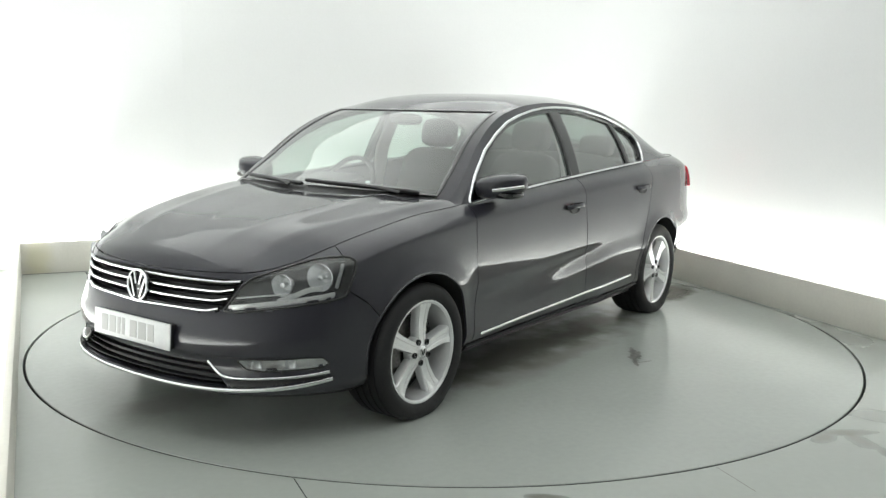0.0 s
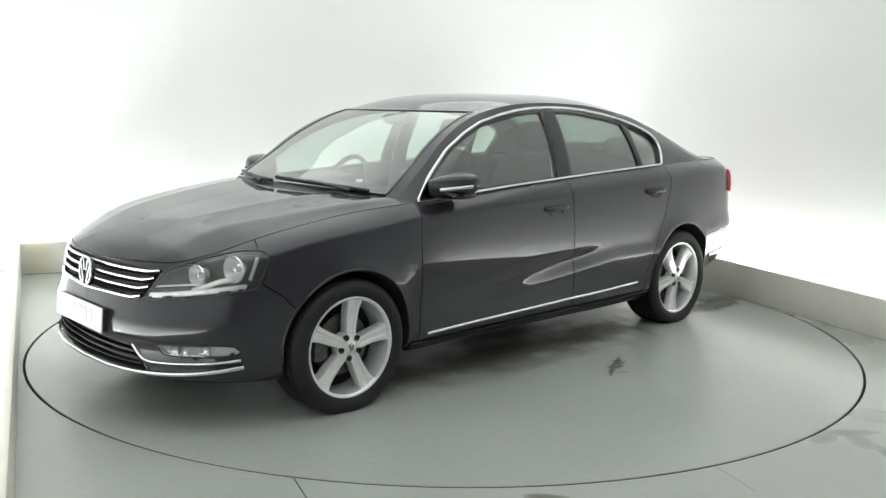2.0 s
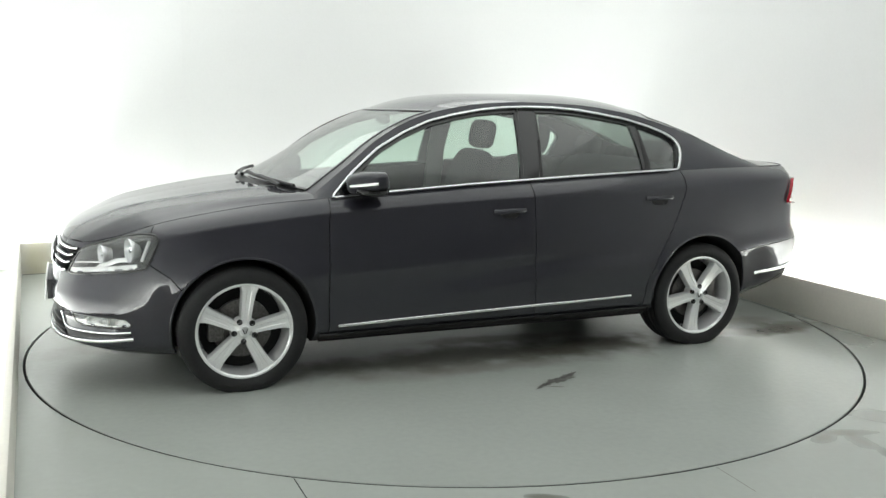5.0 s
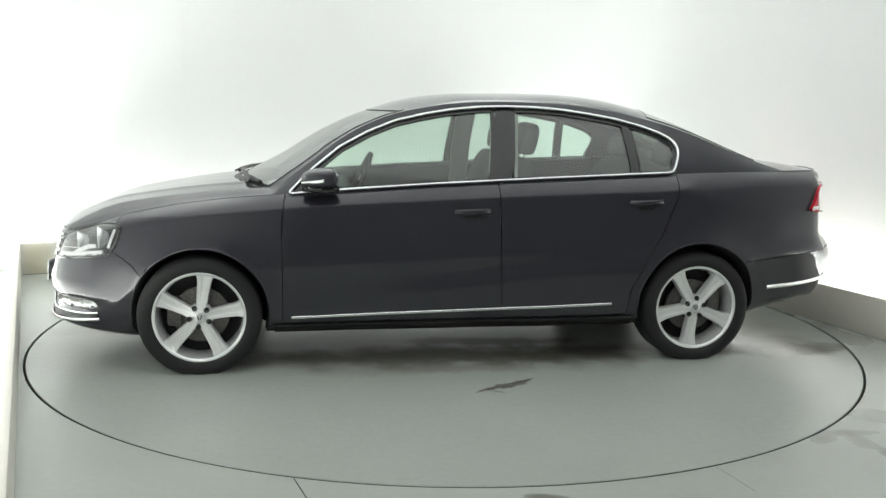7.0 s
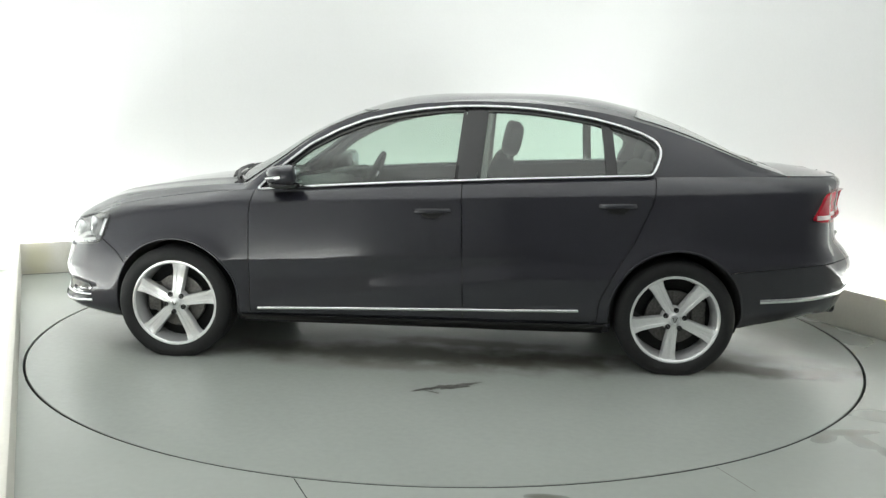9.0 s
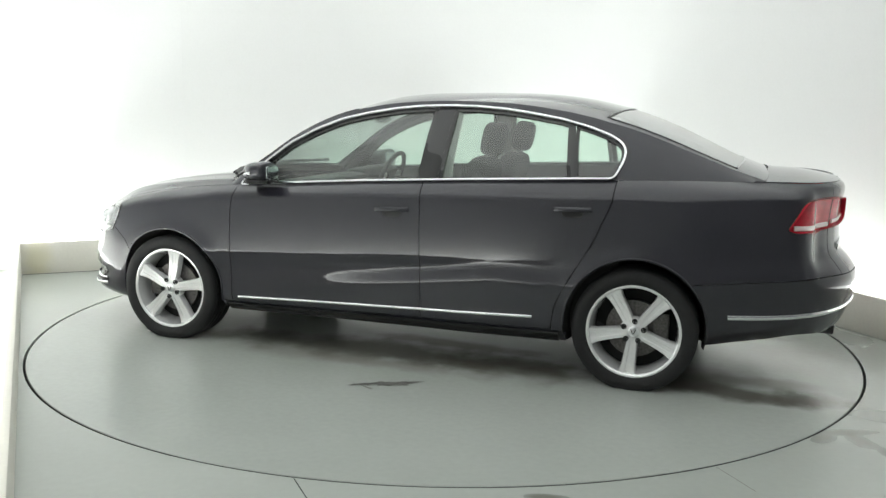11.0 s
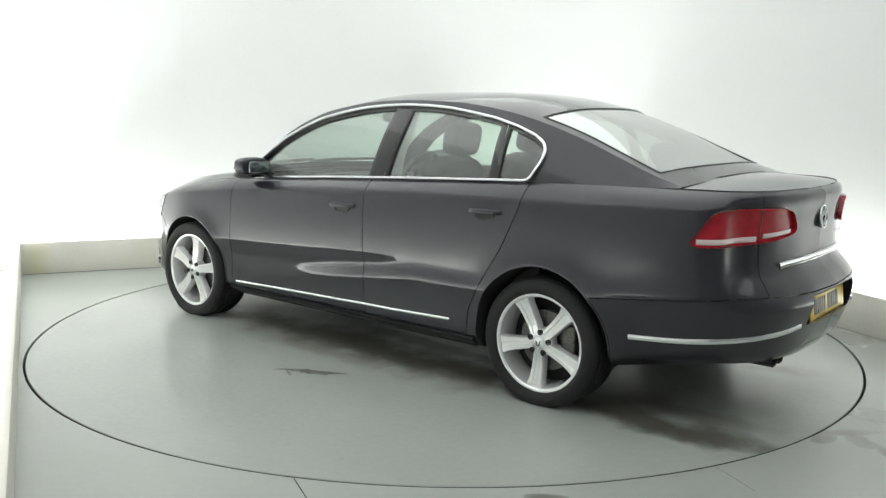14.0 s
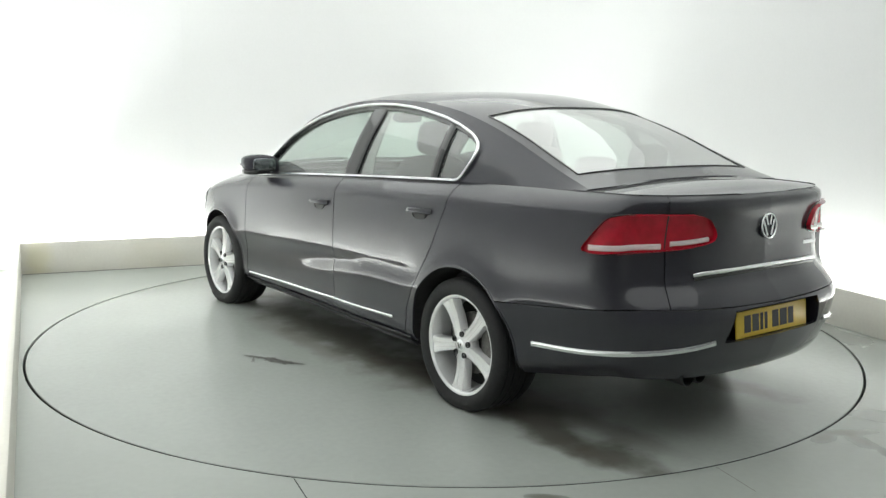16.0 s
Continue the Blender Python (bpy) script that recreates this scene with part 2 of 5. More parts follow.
def run_box(name, p, q, side, off, thick, z0, z1, mat, kind="structure", label="", category="", ext=0.0):
    """A straight wall piece along p-q; side: unit vector away from the room."""
    d = (q - p).normalized()
    p, q = p - d * ext, q + d * ext
    a, b = side * off, side * (off + thick)
    V = [(*(p + a), z0), (*(q + a), z0), (*(q + b), z0), (*(p + b), z0), (*(p + a), z1), (*(q + a), z1), (*(q + b), z1), (*(p + b), z1)]
    bm = bmesh.new()
    vs = [bm.verts.new(v) for v in V]
    for f in ((0, 1, 2, 3), (4, 5, 6, 7), (0, 1, 5, 4), (1, 2, 6, 5), (2, 3, 7, 6), (3, 0, 4, 7)):
        bm.faces.new([vs[i] for i in f])
    bmesh.ops.recalc_face_normals(bm, faces=bm.faces)
    if 0.01 < thick < 0.1:
        bmesh.ops.bevel(bm, geom=bm.edges[:], offset=0.005, segments=2, profile=0.5, affect="EDGES")
    ob = part(name, bm, mat, None)
    return tagged(ob, label, category, "", kind)


OUT_BACK = Vector((-DIR_BACK.y, DIR_BACK.x))
OUT_LEFT = Vector((DIR_LEFT.y, -DIR_LEFT.x))
OUT_RIGHT = N_RIGHT.copy()


def build_room():
    # floor with a round hole, reaching beyond the walls
    R = 2.458
    n = 160
    V, F = [], []
    for ring, r in enumerate((R, 3.2)):
        for k in range(n):
            a = 2 * math.pi * k / n
            V.append((r * math.cos(a), r * math.sin(a), 0))
    for k in range(n):
        F.append((k, (k + 1) % n, n + (k + 1) % n, n + k))
    for k in range(n):
        a = 2 * math.pi * k / n
        s = 12.0 / max(abs(math.cos(a)), abs(math.sin(a)))
        V.append((s * math.cos(a), s * math.sin(a), 0))
    for k in range(n):
        F.append((n + k, n + (k + 1) % n, 2 * n + (k + 1) % n, 2 * n + k))
    for k in range(n):   # edge of the pit
        a = 2 * math.pi * k / n
        V.append((R * math.cos(a), R * math.sin(a), -0.12))
    for k in range(n):
        F.append((k, 3 * n + k, 3 * n + (k + 1) % n, (k + 1) % n))
    tagged(mesh_object("floor", V, F, FLOOR), "grey-green painted concrete floor round the turntable", "floor", "", "structure")
    for px, py, qx, qy, hw, mat, label in ((-0.555, -2.405, -0.44, -2.66, 0.0019, DARKGAP, "dark saw cut in the painted floor"), (1.085, -2.215, 1.165, -2.44, 0.0016, SEAL, "faint hairline crack in the painted floor")):
        p, q = Vector((px, py, 0.0015)), Vector((qx, qy, 0.0015))
        d = Vector((hw, hw * 0.5, 0))
        tagged(mesh_object("trim_joint", [p - d, p + d, q + d, q - d], [(0, 1, 2, 3)], mat), label, "joint", "", "structure")
    pit = lathe([(0.001, -0.12), (R + 0.1, -0.12)], 96, "z")
    tagged(mesh_object("ground", *pit, DARKGAP), "dark pit floor under the turntable", "ground", "", "structure")

    t = PL_T
    run_box("trim_back", A_CORNER, B_CORNER, OUT_BACK, 0, t, 0, PL_H, PLINTH, label="low off-white upstand along the back wall", category="upstand", ext=0.0)
    run_box("trim_left", A_CORNER + DIR_LEFT * 0.002 + OUT_BACK * (t + 0.0), L_END, OUT_LEFT, 0, t, 0, PL_H - 0.002, PLINTH, label="low off-white upstand along the side wall", category="upstand")
    run_box("trim_right", B_CORNER + DIR_RIGHT * -0.04, R_END, OUT_RIGHT, 0, t, 0, PL_H - 0.002, PLINTH, label="low off-white upstand along the side wall", category="upstand")
    # a sealed joint where the upstand meets the floor
    run_box("trim_seal_back", A_CORNER + DIR_BACK * 0.01, B_CORNER - DIR_BACK * 0.01, OUT_BACK, -0.007, 0.0065, -0.002, 0.004, SEAL, label="dark sealed joint at the upstand's foot", category="joint")
    g = GAP
    rc = 1.3   # the far corner is coved
    run_box("wall_back", A_CORNER - DIR_BACK * (g + 0.2), B_CORNER - DIR_BACK * (rc - g), OUT_BACK, g, 0.15, -0.1, WALL_H, WALL, label="tall plain white studio back wall", category="wall")
    run_box("wall_left", A_CORNER, L_END, OUT_LEFT, g, 0.15, -0.1, WALL_H, WALL, label="tall plain white studio side wall", category="wall", ext=g)
    run_box("wall_right", B_CORNER + DIR_RIGHT * (rc - g), R_END, OUT_RIGHT, g, 0.15, -0.1, WALL_H, WALL, label="tall plain white studio side wall", category="wall")
    p0 = B_CORNER - DIR_BACK * (rc - g) + OUT_BACK * g
    p2 = B_CORNER + DIR_RIGHT * (rc - g) + OUT_RIGHT * g
    p1 = meet(p0, DIR_BACK, OUT_RIGHT, p2.dot(OUT_RIGHT))
    arc = []
    for k in range(33):
        u = k / 32
        c = p0 * (1 - u) ** 2 + p1 * 2 * u * (1 - u) + p2 * u * u
        d = (p1 - p0) * (1 - u) + (p2 - p1) * u
        o = Vector((-d.y, d.x)).normalized() * 0.15
        arc += [(*c, -0.1), (*c, WALL_H), (*(c + o), WALL_H), (*(c + o), -0.1)]
    tagged(mesh_object("wall_corner", arc, grid_faces(33, 4, True), WALL), "coved white corner of the studio wall", "wall", "", "structure")
    # a joint between two sheets of the back wall
    p = A_CORNER + DIR_BACK * JOINT_AT + OUT_BACK * (g - 0.004)
    run_box("trim_wall_joint", p, p + DIR_BACK * 0.012, OUT_BACK, 0, 0.006, 0.0, WALL_H - 0.02, WALL, label="thin white cover strip on the studio wall", category="trim")
    # added unseen grey wall closes the end behind the camera; darkens the car's reflections
    run_box("wall_front", L_END, R_END, DIR_LEFT, 0.0, 0.15, -0.1, WALL_H, DARKWALL, label="unseen grey wall added to close the studio and darken reflections", category="wall", ext=0.6)
    V = [(-9, -9, WALL_H), (9, -9, WALL_H), (9, 6, WALL_H), (-9, 6, WALL_H), (-9, -9, WALL_H + .1), (9, -9, WALL_H + .1), (9, 6, WALL_H + .1), (-9, 6, WALL_H + .1)]
    F = [(3, 2, 1, 0), (4, 5, 6, 7), (0, 1, 5, 4), (1, 2, 6, 5), (2, 3, 7, 6), (3, 0, 4, 7)]
    tagged(mesh_object("ceiling", V, F, WALL, smooth=False), "plain white studio ceiling", "ceiling", "", "structure")
    # strip lights hidden behind the upstand wash the walls from below
    for p, q, out, w in ((A_CORNER, B_CORNER, OUT_BACK, 120), (A_CORNER, L_END, OUT_LEFT, 145), (B_CORNER, R_END, OUT_RIGHT, 130)):
        q = p + (q - p).normalized() * min((q - p).length, 5.7)
        mid = (p + q) / 2 + out * 0.20
        ln = (q - p).length
        d = (q - p).normalized()
        x = Vector((d.x, d.y, 0))
        zc = (Vector((-out.x * 0.20, -out.y * 0.20, -1))).normalized()
        y = zc.cross(x)
        m = Matrix((x, y, zc)).transposed().to_4x4()
        m.translation = (mid.x, mid.y, 0.06)
        area_lamp("strip_light", m, ln, 0.08, w * WASH, (0.965, 1.0, 0.975))
    # ceiling lamps
    area_lamp("ceiling_lamp", pose(-0.1, -0.9, WALL_H - 0.02, 0, 0, 24.5), 5.2, 7.4, TOP, (0.97, 1.0, 0.98))


WASH, TOP = 0.49, 77.0
build_room()


# ================= the turntable =================
def build_turntable():
    root = empty("turntable")
    tagged(root, "round grey-green painted vehicle turntable flush with floor", "turntable")
    R = 2.4480
    V, F = lathe([(0.001, 0), (1.2, 0), (2.0, 0), (R - 0.006, 0), (R - 0.0035, -0.003), (R - 0.0035, -0.10)], 160, "z")
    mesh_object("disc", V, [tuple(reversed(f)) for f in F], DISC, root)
    # dark band added on the disc's rim so the narrow gap reads dark
    V, F = lathe([(R - 0.003, -0.10), (R - 0.003, -0.004), (R - 0.002, -0.003), (R, -0.006), (R, -0.10)], 160, "z")
    mesh_object("gap_dark_band", V, [tuple(reversed(f)) for f in F], DARKGAP, root, "dark band added on the disc edge to darken the gap")

    def blot(cx, cy, rx, ry, rot, mat, seed, label, rag=0.35, z=0.0015):
        rnd = random.Random(seed)
        pts = []
        n = 36
        ph = [rnd.uniform(0, 6.28) for _ in range(5)]
        for k in range(n):
            a = 2 * math.pi * k / n
            w = 1 + rag * (0.5 * math.sin(2 * a + ph[0]) + 0.4 * math.sin(3 * a + ph[1]) + 0.4 * math.sin(5 * a + ph[2]) + 0.35 * math.sin(9 * a + ph[3]))
            x, y = rx * w * math.cos(a), ry * w * math.sin(a)
            c, s = math.cos(radians(rot)), math.sin(radians(rot))
            pts.append((cx + c * x - s * y, cy + s * x + c * y))
        V = [(x, y, z) for x, y in pts] + [(cx, cy, z + 0.0006)]
        F = [(k, (k + 1) % n, n) for k in range(n)]
        mesh_object("scuff_mark", V, F, mat, root, label)
    # a torn smear of rubber: several short streaks along one line
    for cx, cy, rx, ry, rot, seed, rag in ((0.215, -1.295, 0.055, 0.016, 40, 3, 0.4), (0.30, -1.235, 0.060, 0.030, 32, 5, 0.5), (0.375, -1.185, 0.062, 0.038, 38, 8, 0.4),
                                           (0.435, -1.125, 0.032, 0.012, 55, 12, 0.5), (0.27, -1.325, 0.036, 0.009, -20, 21, 0.5), (0.255, -1.265, 0.03, 0.012, 80, 33, 0.5)):
        blot(cx, cy, rx, ry, rot, SCUFF, seed, "black rubber scuff", rag)
    blot(2.17, -0.28, 0.022, 0.014, 70, SCUFF, 9, "small dark speck", 0.5)
    return root


# brown damp behind the rear wheel with the bumper's shadow and reflection painted in
DIRT_SHADE = (0.12, 0.112, 0.093)
# the bands under the car's near side also paint its shadow into the colour
add_stains_and_shade(DISC, [(-0.05, -0.70, 1.30, 0.22, 9, 0.75, (0.14, 0.125, 0.10)), (0.75, -0.62, 0.5, 0.26, 9, 0.6, (0.13, 0.115, 0.09)), (1.85, -0.45, 0.50, 0.13, 2, 0.85, DIRT_SHADE), (2.20, -0.38, 0.28, 0.15, 20, 0.85, DIRT_SHADE), (1.62, -0.42, 0.22, 0.16, 0, 0.7, DIRT_SHADE), (1.9, -0.22, 0.45, 0.12, 14, 0.5, (0.20, 0.19, 0.165)),
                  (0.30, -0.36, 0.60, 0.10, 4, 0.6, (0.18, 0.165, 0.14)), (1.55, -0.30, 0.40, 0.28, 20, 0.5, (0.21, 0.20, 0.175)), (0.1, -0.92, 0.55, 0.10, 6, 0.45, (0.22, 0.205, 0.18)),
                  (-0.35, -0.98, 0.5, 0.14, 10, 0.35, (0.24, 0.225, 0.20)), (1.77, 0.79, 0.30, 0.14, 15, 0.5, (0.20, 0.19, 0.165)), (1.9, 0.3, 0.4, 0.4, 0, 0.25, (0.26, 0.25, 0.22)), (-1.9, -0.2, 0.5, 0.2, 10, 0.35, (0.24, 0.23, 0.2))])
add_stains_and_shade(FLOOR, [(1.77, -1.80, 0.18, 0.045, 4, 0.55, (0.19, 0.175, 0.145)), (1.66, -1.87, 0.10, 0.05, 40, 0.5, (0.21, 0.195, 0.165)), (1.80, -1.90, 0.06, 0.11, 10, 0.45, (0.21, 0.195, 0.165)), (1.86, -2.06, 0.05, 0.16, 12, 0.5, (0.20, 0.185, 0.155)), (2.45, 0.1, 0.16, 0.6, 20, 0.4, (0.24, 0.235, 0.21)), (0.37, -2.52, 0.09, 0.03, 0, 0.7, (0.16, 0.15, 0.12)), (2.1, -1.6, 0.5, 0.12, -25, 0.3, (0.25, 0.24, 0.21))])
add_stains_and_shade(PLINTH, [(A_CORNER.x + 0.10, A_CORNER.y + 0.06, 0.12, 0.12, 24, 0.45, (0.74, 0.69, 0.42)), (A_CORNER.x + 0.95, A_CORNER.y + 0.42, 0.25, 0.10, 24, 0.3, (0.70, 0.66, 0.52))])
turntable = build_turntable()


# ================= the saloon car =================
# car space: x forward from the middle of the wheelbase, y to its left, z up
AXLE, TYRE_R, RIM_R, TRACK = 1.356, 0.314, 0.235, 0.885
HUB_Z = 0.299   # the loaded tyre stands lower than its radius
OUTLINE = [(2.235, 0), (2.225, 0.20), (2.195, 0.38), (2.135, 0.54), (2.03, 0.68), (1.90, 0.775), (1.72, 0.842), (1.356, 0.885), (0.9, 0.897), (0.0, 0.903),
           (-0.9, 0.902), (-1.356, 0.895), (-1.75, 0.872), (-2.0, 0.835), (-2.185, 0.765), (-2.315, 0.63), (-2.39, 0.46), (-2.428, 0.24), (-2.438, 0)]
_o = np.array(OUTLINE)
_d = np.concatenate([[0], np.cumsum(np.linalg.norm(np.diff(_o, axis=0), axis=1))])
_oc = curve([(d, *p) for d, p in zip(_d, _o)])
S_END = _d[-1]
_ss = np.linspace(0, S_END, 2000)
_xy = _oc(_ss)


def sx(x):
    """Station of the outline at x."""
    return float(np.interp(-x, -_xy[:, 0], _ss))


def sy_front(y):
    return float(np.interp(y, _xy[:600, 1], _ss[:600]))


def sy_rear(y):
    return float(np.interp(-y, -_xy[1400:, 1], _ss[1400:]))


def smooth01(v):
    v = np.clip(v, 0, 1)
    return v * v * (3 - 2 * v)


def outline(s):
    p = _oc(s)
    t = _oc(np.clip(s + 0.02, 0, S_END)) - _oc(np.clip(s - 0.02, 0, S_END))
    t = t / (np.linalg.norm(t, axis=-1, keepdims=True) + 1e-9)
    n = np.stack([-t[..., 1], t[..., 0]], -1)
    n = np.where((s < 0.012)[..., None], np.array([1.0, 0]), n)
    n = np.where((s > S_END - 0.012)[..., None], np.array([-1.0, 0]), n)
    sign = np.where(n[..., 1] < -1e-6, -1, 1)[..., None]
    return p, n * sign


FRONT_IN = curve([(0.17, 0.16), (0.20, 0.07), (0.23, 0.015), (0.26, 0.0), (0.30, 0.014), (0.345, 0.022), (0.368, 0.018), (0.388, 0.001), (0.42, 0.0), (0.445, 0.001), (0.485, 0.012), (0.54, 0.028), (0.58, 0.040), (0.64, 0.052), (0.70, 0.072), (0.735, 0.10), (0.80, 0.16)])
SILL_IN = curve([(0, 0.075), (0.05, 0.03), (0.11, 0.005), (0.16, 0.0), (1.0, 0.0)])


def flank_in(x, z, zc, h):
    """How far the flank lies inside the outline: a crease at 0.55 to 0.6 m, a hollow below it that climbs to the rear, a flare above the sill."""
    zk = np.interp(x, [-0.5, 0.95], [0.60, 0.548])   # the crease falls towards the nose
    zm = np.interp(x, [-0.60, 0.9], [0.598, 0.420])
    amp = 0.015 * smooth01((1.62 - np.abs(x)) / 0.4)
    u = np.clip((z - zk) / np.maximum(zc - zk, 0.02), 0, 1)
    t = np.clip((zk - z) / (zk - zm), 0, 1)
    q = np.clip((zm - z) / 0.10, 0, 1)
    low = np.clip((zm - 0.10 - z) / 0.15, 0, 1)
    flare = 0.013 * smooth01((0.62 - x) / 0.9) * smooth01((1.5 + x) / 0.3)
    ins = 0.005 * u + 0.014 * u ** 2 + 0.016 * u ** 5 * smooth01((-1.1 - x) / 0.4) + amp * np.sin(np.pi / 2 * t) * smooth01((x + 0.50) / 0.34) - flare * (0.5 - 0.5 * np.cos(np.pi * q)) + 0.010 * low
    tail = smooth01((-1.62 - x) / 0.25) * np.clip(0.60 - z, 0, 1) * 0.13
    return ins + tail + SILL_IN(h)


REAR_IN = curve([(0.24, 0.22), (0.28, 0.12), (0.34, 0.062), (0.40, 0.036), (0.45, 0.020), (0.52, 0.005), (0.56, 0.0), (0.59, 0.006), (0.625, 0.024), (0.66, 0.052), (0.70, 0.088), (0.75, 0.102), (0.84, 0.108), (0.95, 0.102), (1.01, 0.094), (1.035, 0.100), (1.055, 0.125), (1.09, 0.17)])
Z_BOT = curve([(0, 0.19), (sx(1.9), 0.187), (sx(1.7), 0.183), (sx(0.9), 0.20), (sx(-0.95), 0.205), (sx(-1.7), 0.238), (sx(-2.0), 0.280), (sx(-2.25), 0.315), (S_END, 0.302)])
Z_CREASE = curve([(0, 0.63), (sx(2.0), 0.665), (sx(1.8), 0.73), (sx(1.5), 0.80), (sx(0.9), 0.858), (sx(-0.34), 0.918), (sx(-1.34), 0.952), (sx(-2.04), 0.985), (sx(-2.3), 0.985), (S_END, 0.985)])
Z_TOP = curve([(0, 0.702), (sx(2.13), 0.714), (sx(1.98), 0.752), (sx(1.75), 0.818), (sx(1.3), 0.893), (sx(0.98), 0.925), (sx(0.6), 0.948), (sx(0.15), 0.978), (sx(-0.46), 1.010), (sx(-1.05), 1.036), (sx(-1.3), 1.046), (sx(-1.9), 1.055), (sx(-2.2), 1.055), (S_END, 1.055)])
TOP_IN = curve([(0, 0.10), (sx(2.0), 0.11), (sx(1.75), 0.125), (sx(1.3), 0.135), (sx(0.98), 0.095), (sx(0.5), 0.095), (sx(-1.2), 0.105), (sx(-1.6), 0.12), (sx(-2.0), 0.13), (sx(-2.2), 0.125), (S_END, 0.125)])
SEAM_RB = [(sx(-1.60), 0.20)] + [(float(s), float(Z_BOT(s) + (Z_CREASE(s) - Z_BOT(s)) * 21 / 47)) for s in (sx(-1.6001), sx(-1.7), sx(-1.8), sx(-1.9), sx(-2.0), sx(-2.1), sx(-2.2), sx(-2.3), S_END - 0.2, S_END)]
ARCH = ((1.350, 0.309, 0.350), (-1.356, 0.316, 0.354))


def skin(s, z, out=0.0):
    """A point of the lower body's skin at station s and height z."""
    s, z = np.asarray(s, float), np.asarray(z, float)
    p, n = outline(s)
    wf = smooth01((n[..., 0] - 0.30) / 0.5)
    wr = smooth01((-n[..., 0] - 0.30) / 0.5)
    zb, zc, zt = Z_BOT(s), Z_CREASE(s), Z_TOP(s)
    h = np.clip((z - zb) / (zc - zb), 0, 1)
    r = np.clip((z - zc) / (zt - zc), 0, 1)
    side = flank_in(p[..., 0], z, zc, h) + (TOP_IN(s) - 0.019) * (0.35 * r + 0.65 * r ** 2.2)
    ins = wf * np.maximum(FRONT_IN(z), 0) + wr * REAR_IN(z) + (1 - wf - wr) * side
    seam = np.interp(s, [q[0] for q in SEAM_RB[1:]], [q[1] for q in SEAM_RB[1:]])   # a crease runs over the rear bumper's upper edge
    up = z - seam - 0.010
    ins = ins - 0.014 * np.exp(-(up / np.where(up > 0, 0.055, 0.075)) ** 2) * smooth01((-1.54 - p[..., 0]) / 0.12) * (1 - wr)
    for cx, cz, rad in ARCH:
        d = np.hypot(p[..., 0] - cx, z - cz)
        ins = ins - 0.010 * np.exp(-((d - rad) / 0.036) ** 2) * smooth01((z - 0.36) / 0.16)
        ins = ins - 0.011 * np.exp(-((d - rad) / 0.080) ** 2) * smooth01((z - 0.46) / 0.14)   # the swelling over the wheel
    ins = ins - out
    return np.stack([p[..., 0] - n[..., 0] * ins, np.maximum(p[..., 1] - n[..., 1] * ins, 0), z], -1)


def inside(poly, x, y):
    poly = np.array(poly, float)
    r = np.zeros(np.shape(x), bool)
    j = len(poly) - 1
    for i in range(len(poly)):
        xi, yi, xj, yj = *poly[i], *poly[j]
        hit = ((yi > y) != (yj > y)) & (x < (xj - xi) * (y - yi) / (yj - yi + 1e-12) + xi)
        r ^= hit
        j = i
    return r


def snap(a, b, lines, tol):
    """Move grid points (a, b) within tol of one of the polylines on to it."""
    A, B = a.copy(), b.copy()
    best = np.full(a.shape, tol)
    for L in lines:
        L = np.array(L, float)
        for (x0, y0), (x1, y1) in zip(L[:-1], L[1:]):
            dx, dy = x1 - x0, y1 - y0
            t = np.clip(((a - x0) * dx + (b - y0) * dy) / (dx * dx + dy * dy + 1e-12), 0, 1)
            px, py = x0 + t * dx, y0 + t * dy
            d = np.hypot(a - px, b - py)
            m = d < best
            A, B, best = np.where(m, px, A), np.where(m, py, B), np.where(m, d, best)
    return A, B


def ring_of(poly):
    return list(poly) + [poly[0]]


def smooth_poly(poly, n=2):
    """Round a closed polygon's corners a little."""
    P = [tuple(p) for p in poly]
    for _ in range(n):
        Q = []
        for i in range(len(P)):
            a, b = P[i], P[(i + 1) % len(P)]
            Q += [(a[0] * 0.8 + b[0] * 0.2, a[1] * 0.8 + b[1] * 0.2), (a[0] * 0.2 + b[0] * 0.8, a[1] * 0.2 + b[1] * 0.8)]
        P = Q
    return P


HEADLAMP = smooth_poly([(sy_front(0.466), 0.553), (sy_front(0.50), 0.608), (sy_front(0.562), 0.690), (sx(2.00), 0.738), (sx(1.86), 0.770), (sx(1.765), 0.774), (sx(1.735), 0.752), (sx(1.785), 0.640), (sx(1.805), 0.612), (sx(2.0), 0.585)], 1)
GRILLE = [(-0.02, 0.552), (sy_front(0.447), 0.555), (sy_front(0.478), 0.585), (sy_front(0.545), 0.684), (-0.02, 0.690)]
INTAKE = [(-0.02, 0.256), (sy_front(0.50), 0.256), (sy_front(0.405), 0.352), (-0.02, 0.352)]
FOG = smooth_poly([(sy_front(0.520), 0.368), (sy_front(0.575), 0.320), (sx(1.90), 0.330), (sx(1.865), 0.345), (sx(1.90), 0.378), (sy_front(0.60), 0.372)], 1)
TAIL = smooth_poly([(sx(-2.032), 0.824), (sx(-2.082), 0.90), (sx(-2.124), 0.965), (sx(-2.178), 0.983), (sy_rear(0.62), 0.986), (sy_rear(0.42), 0.984), (sy_rear(0.355), 0.905), (sy_rear(0.37), 0.868), (sy_rear(0.52), 0.846), (sy_rear(0.68), 0.832)], 2)
PLATE_CUT = [(sy_rear(0.30), 0.592), (sy_rear(0.345), 0.464), (S_END + 0.02, 0.462), (S_END + 0.02, 0.598)]
SEAM_FB = [(sx(1.63), 0.20), (sx(1.63), 0.50), (sx(1.69), 0.572), (sx(1.785), 0.640)]
D1 = [(sx(0.935), 0.19), (sx(0.935), 0.80), (sx(0.915), 0.95)]
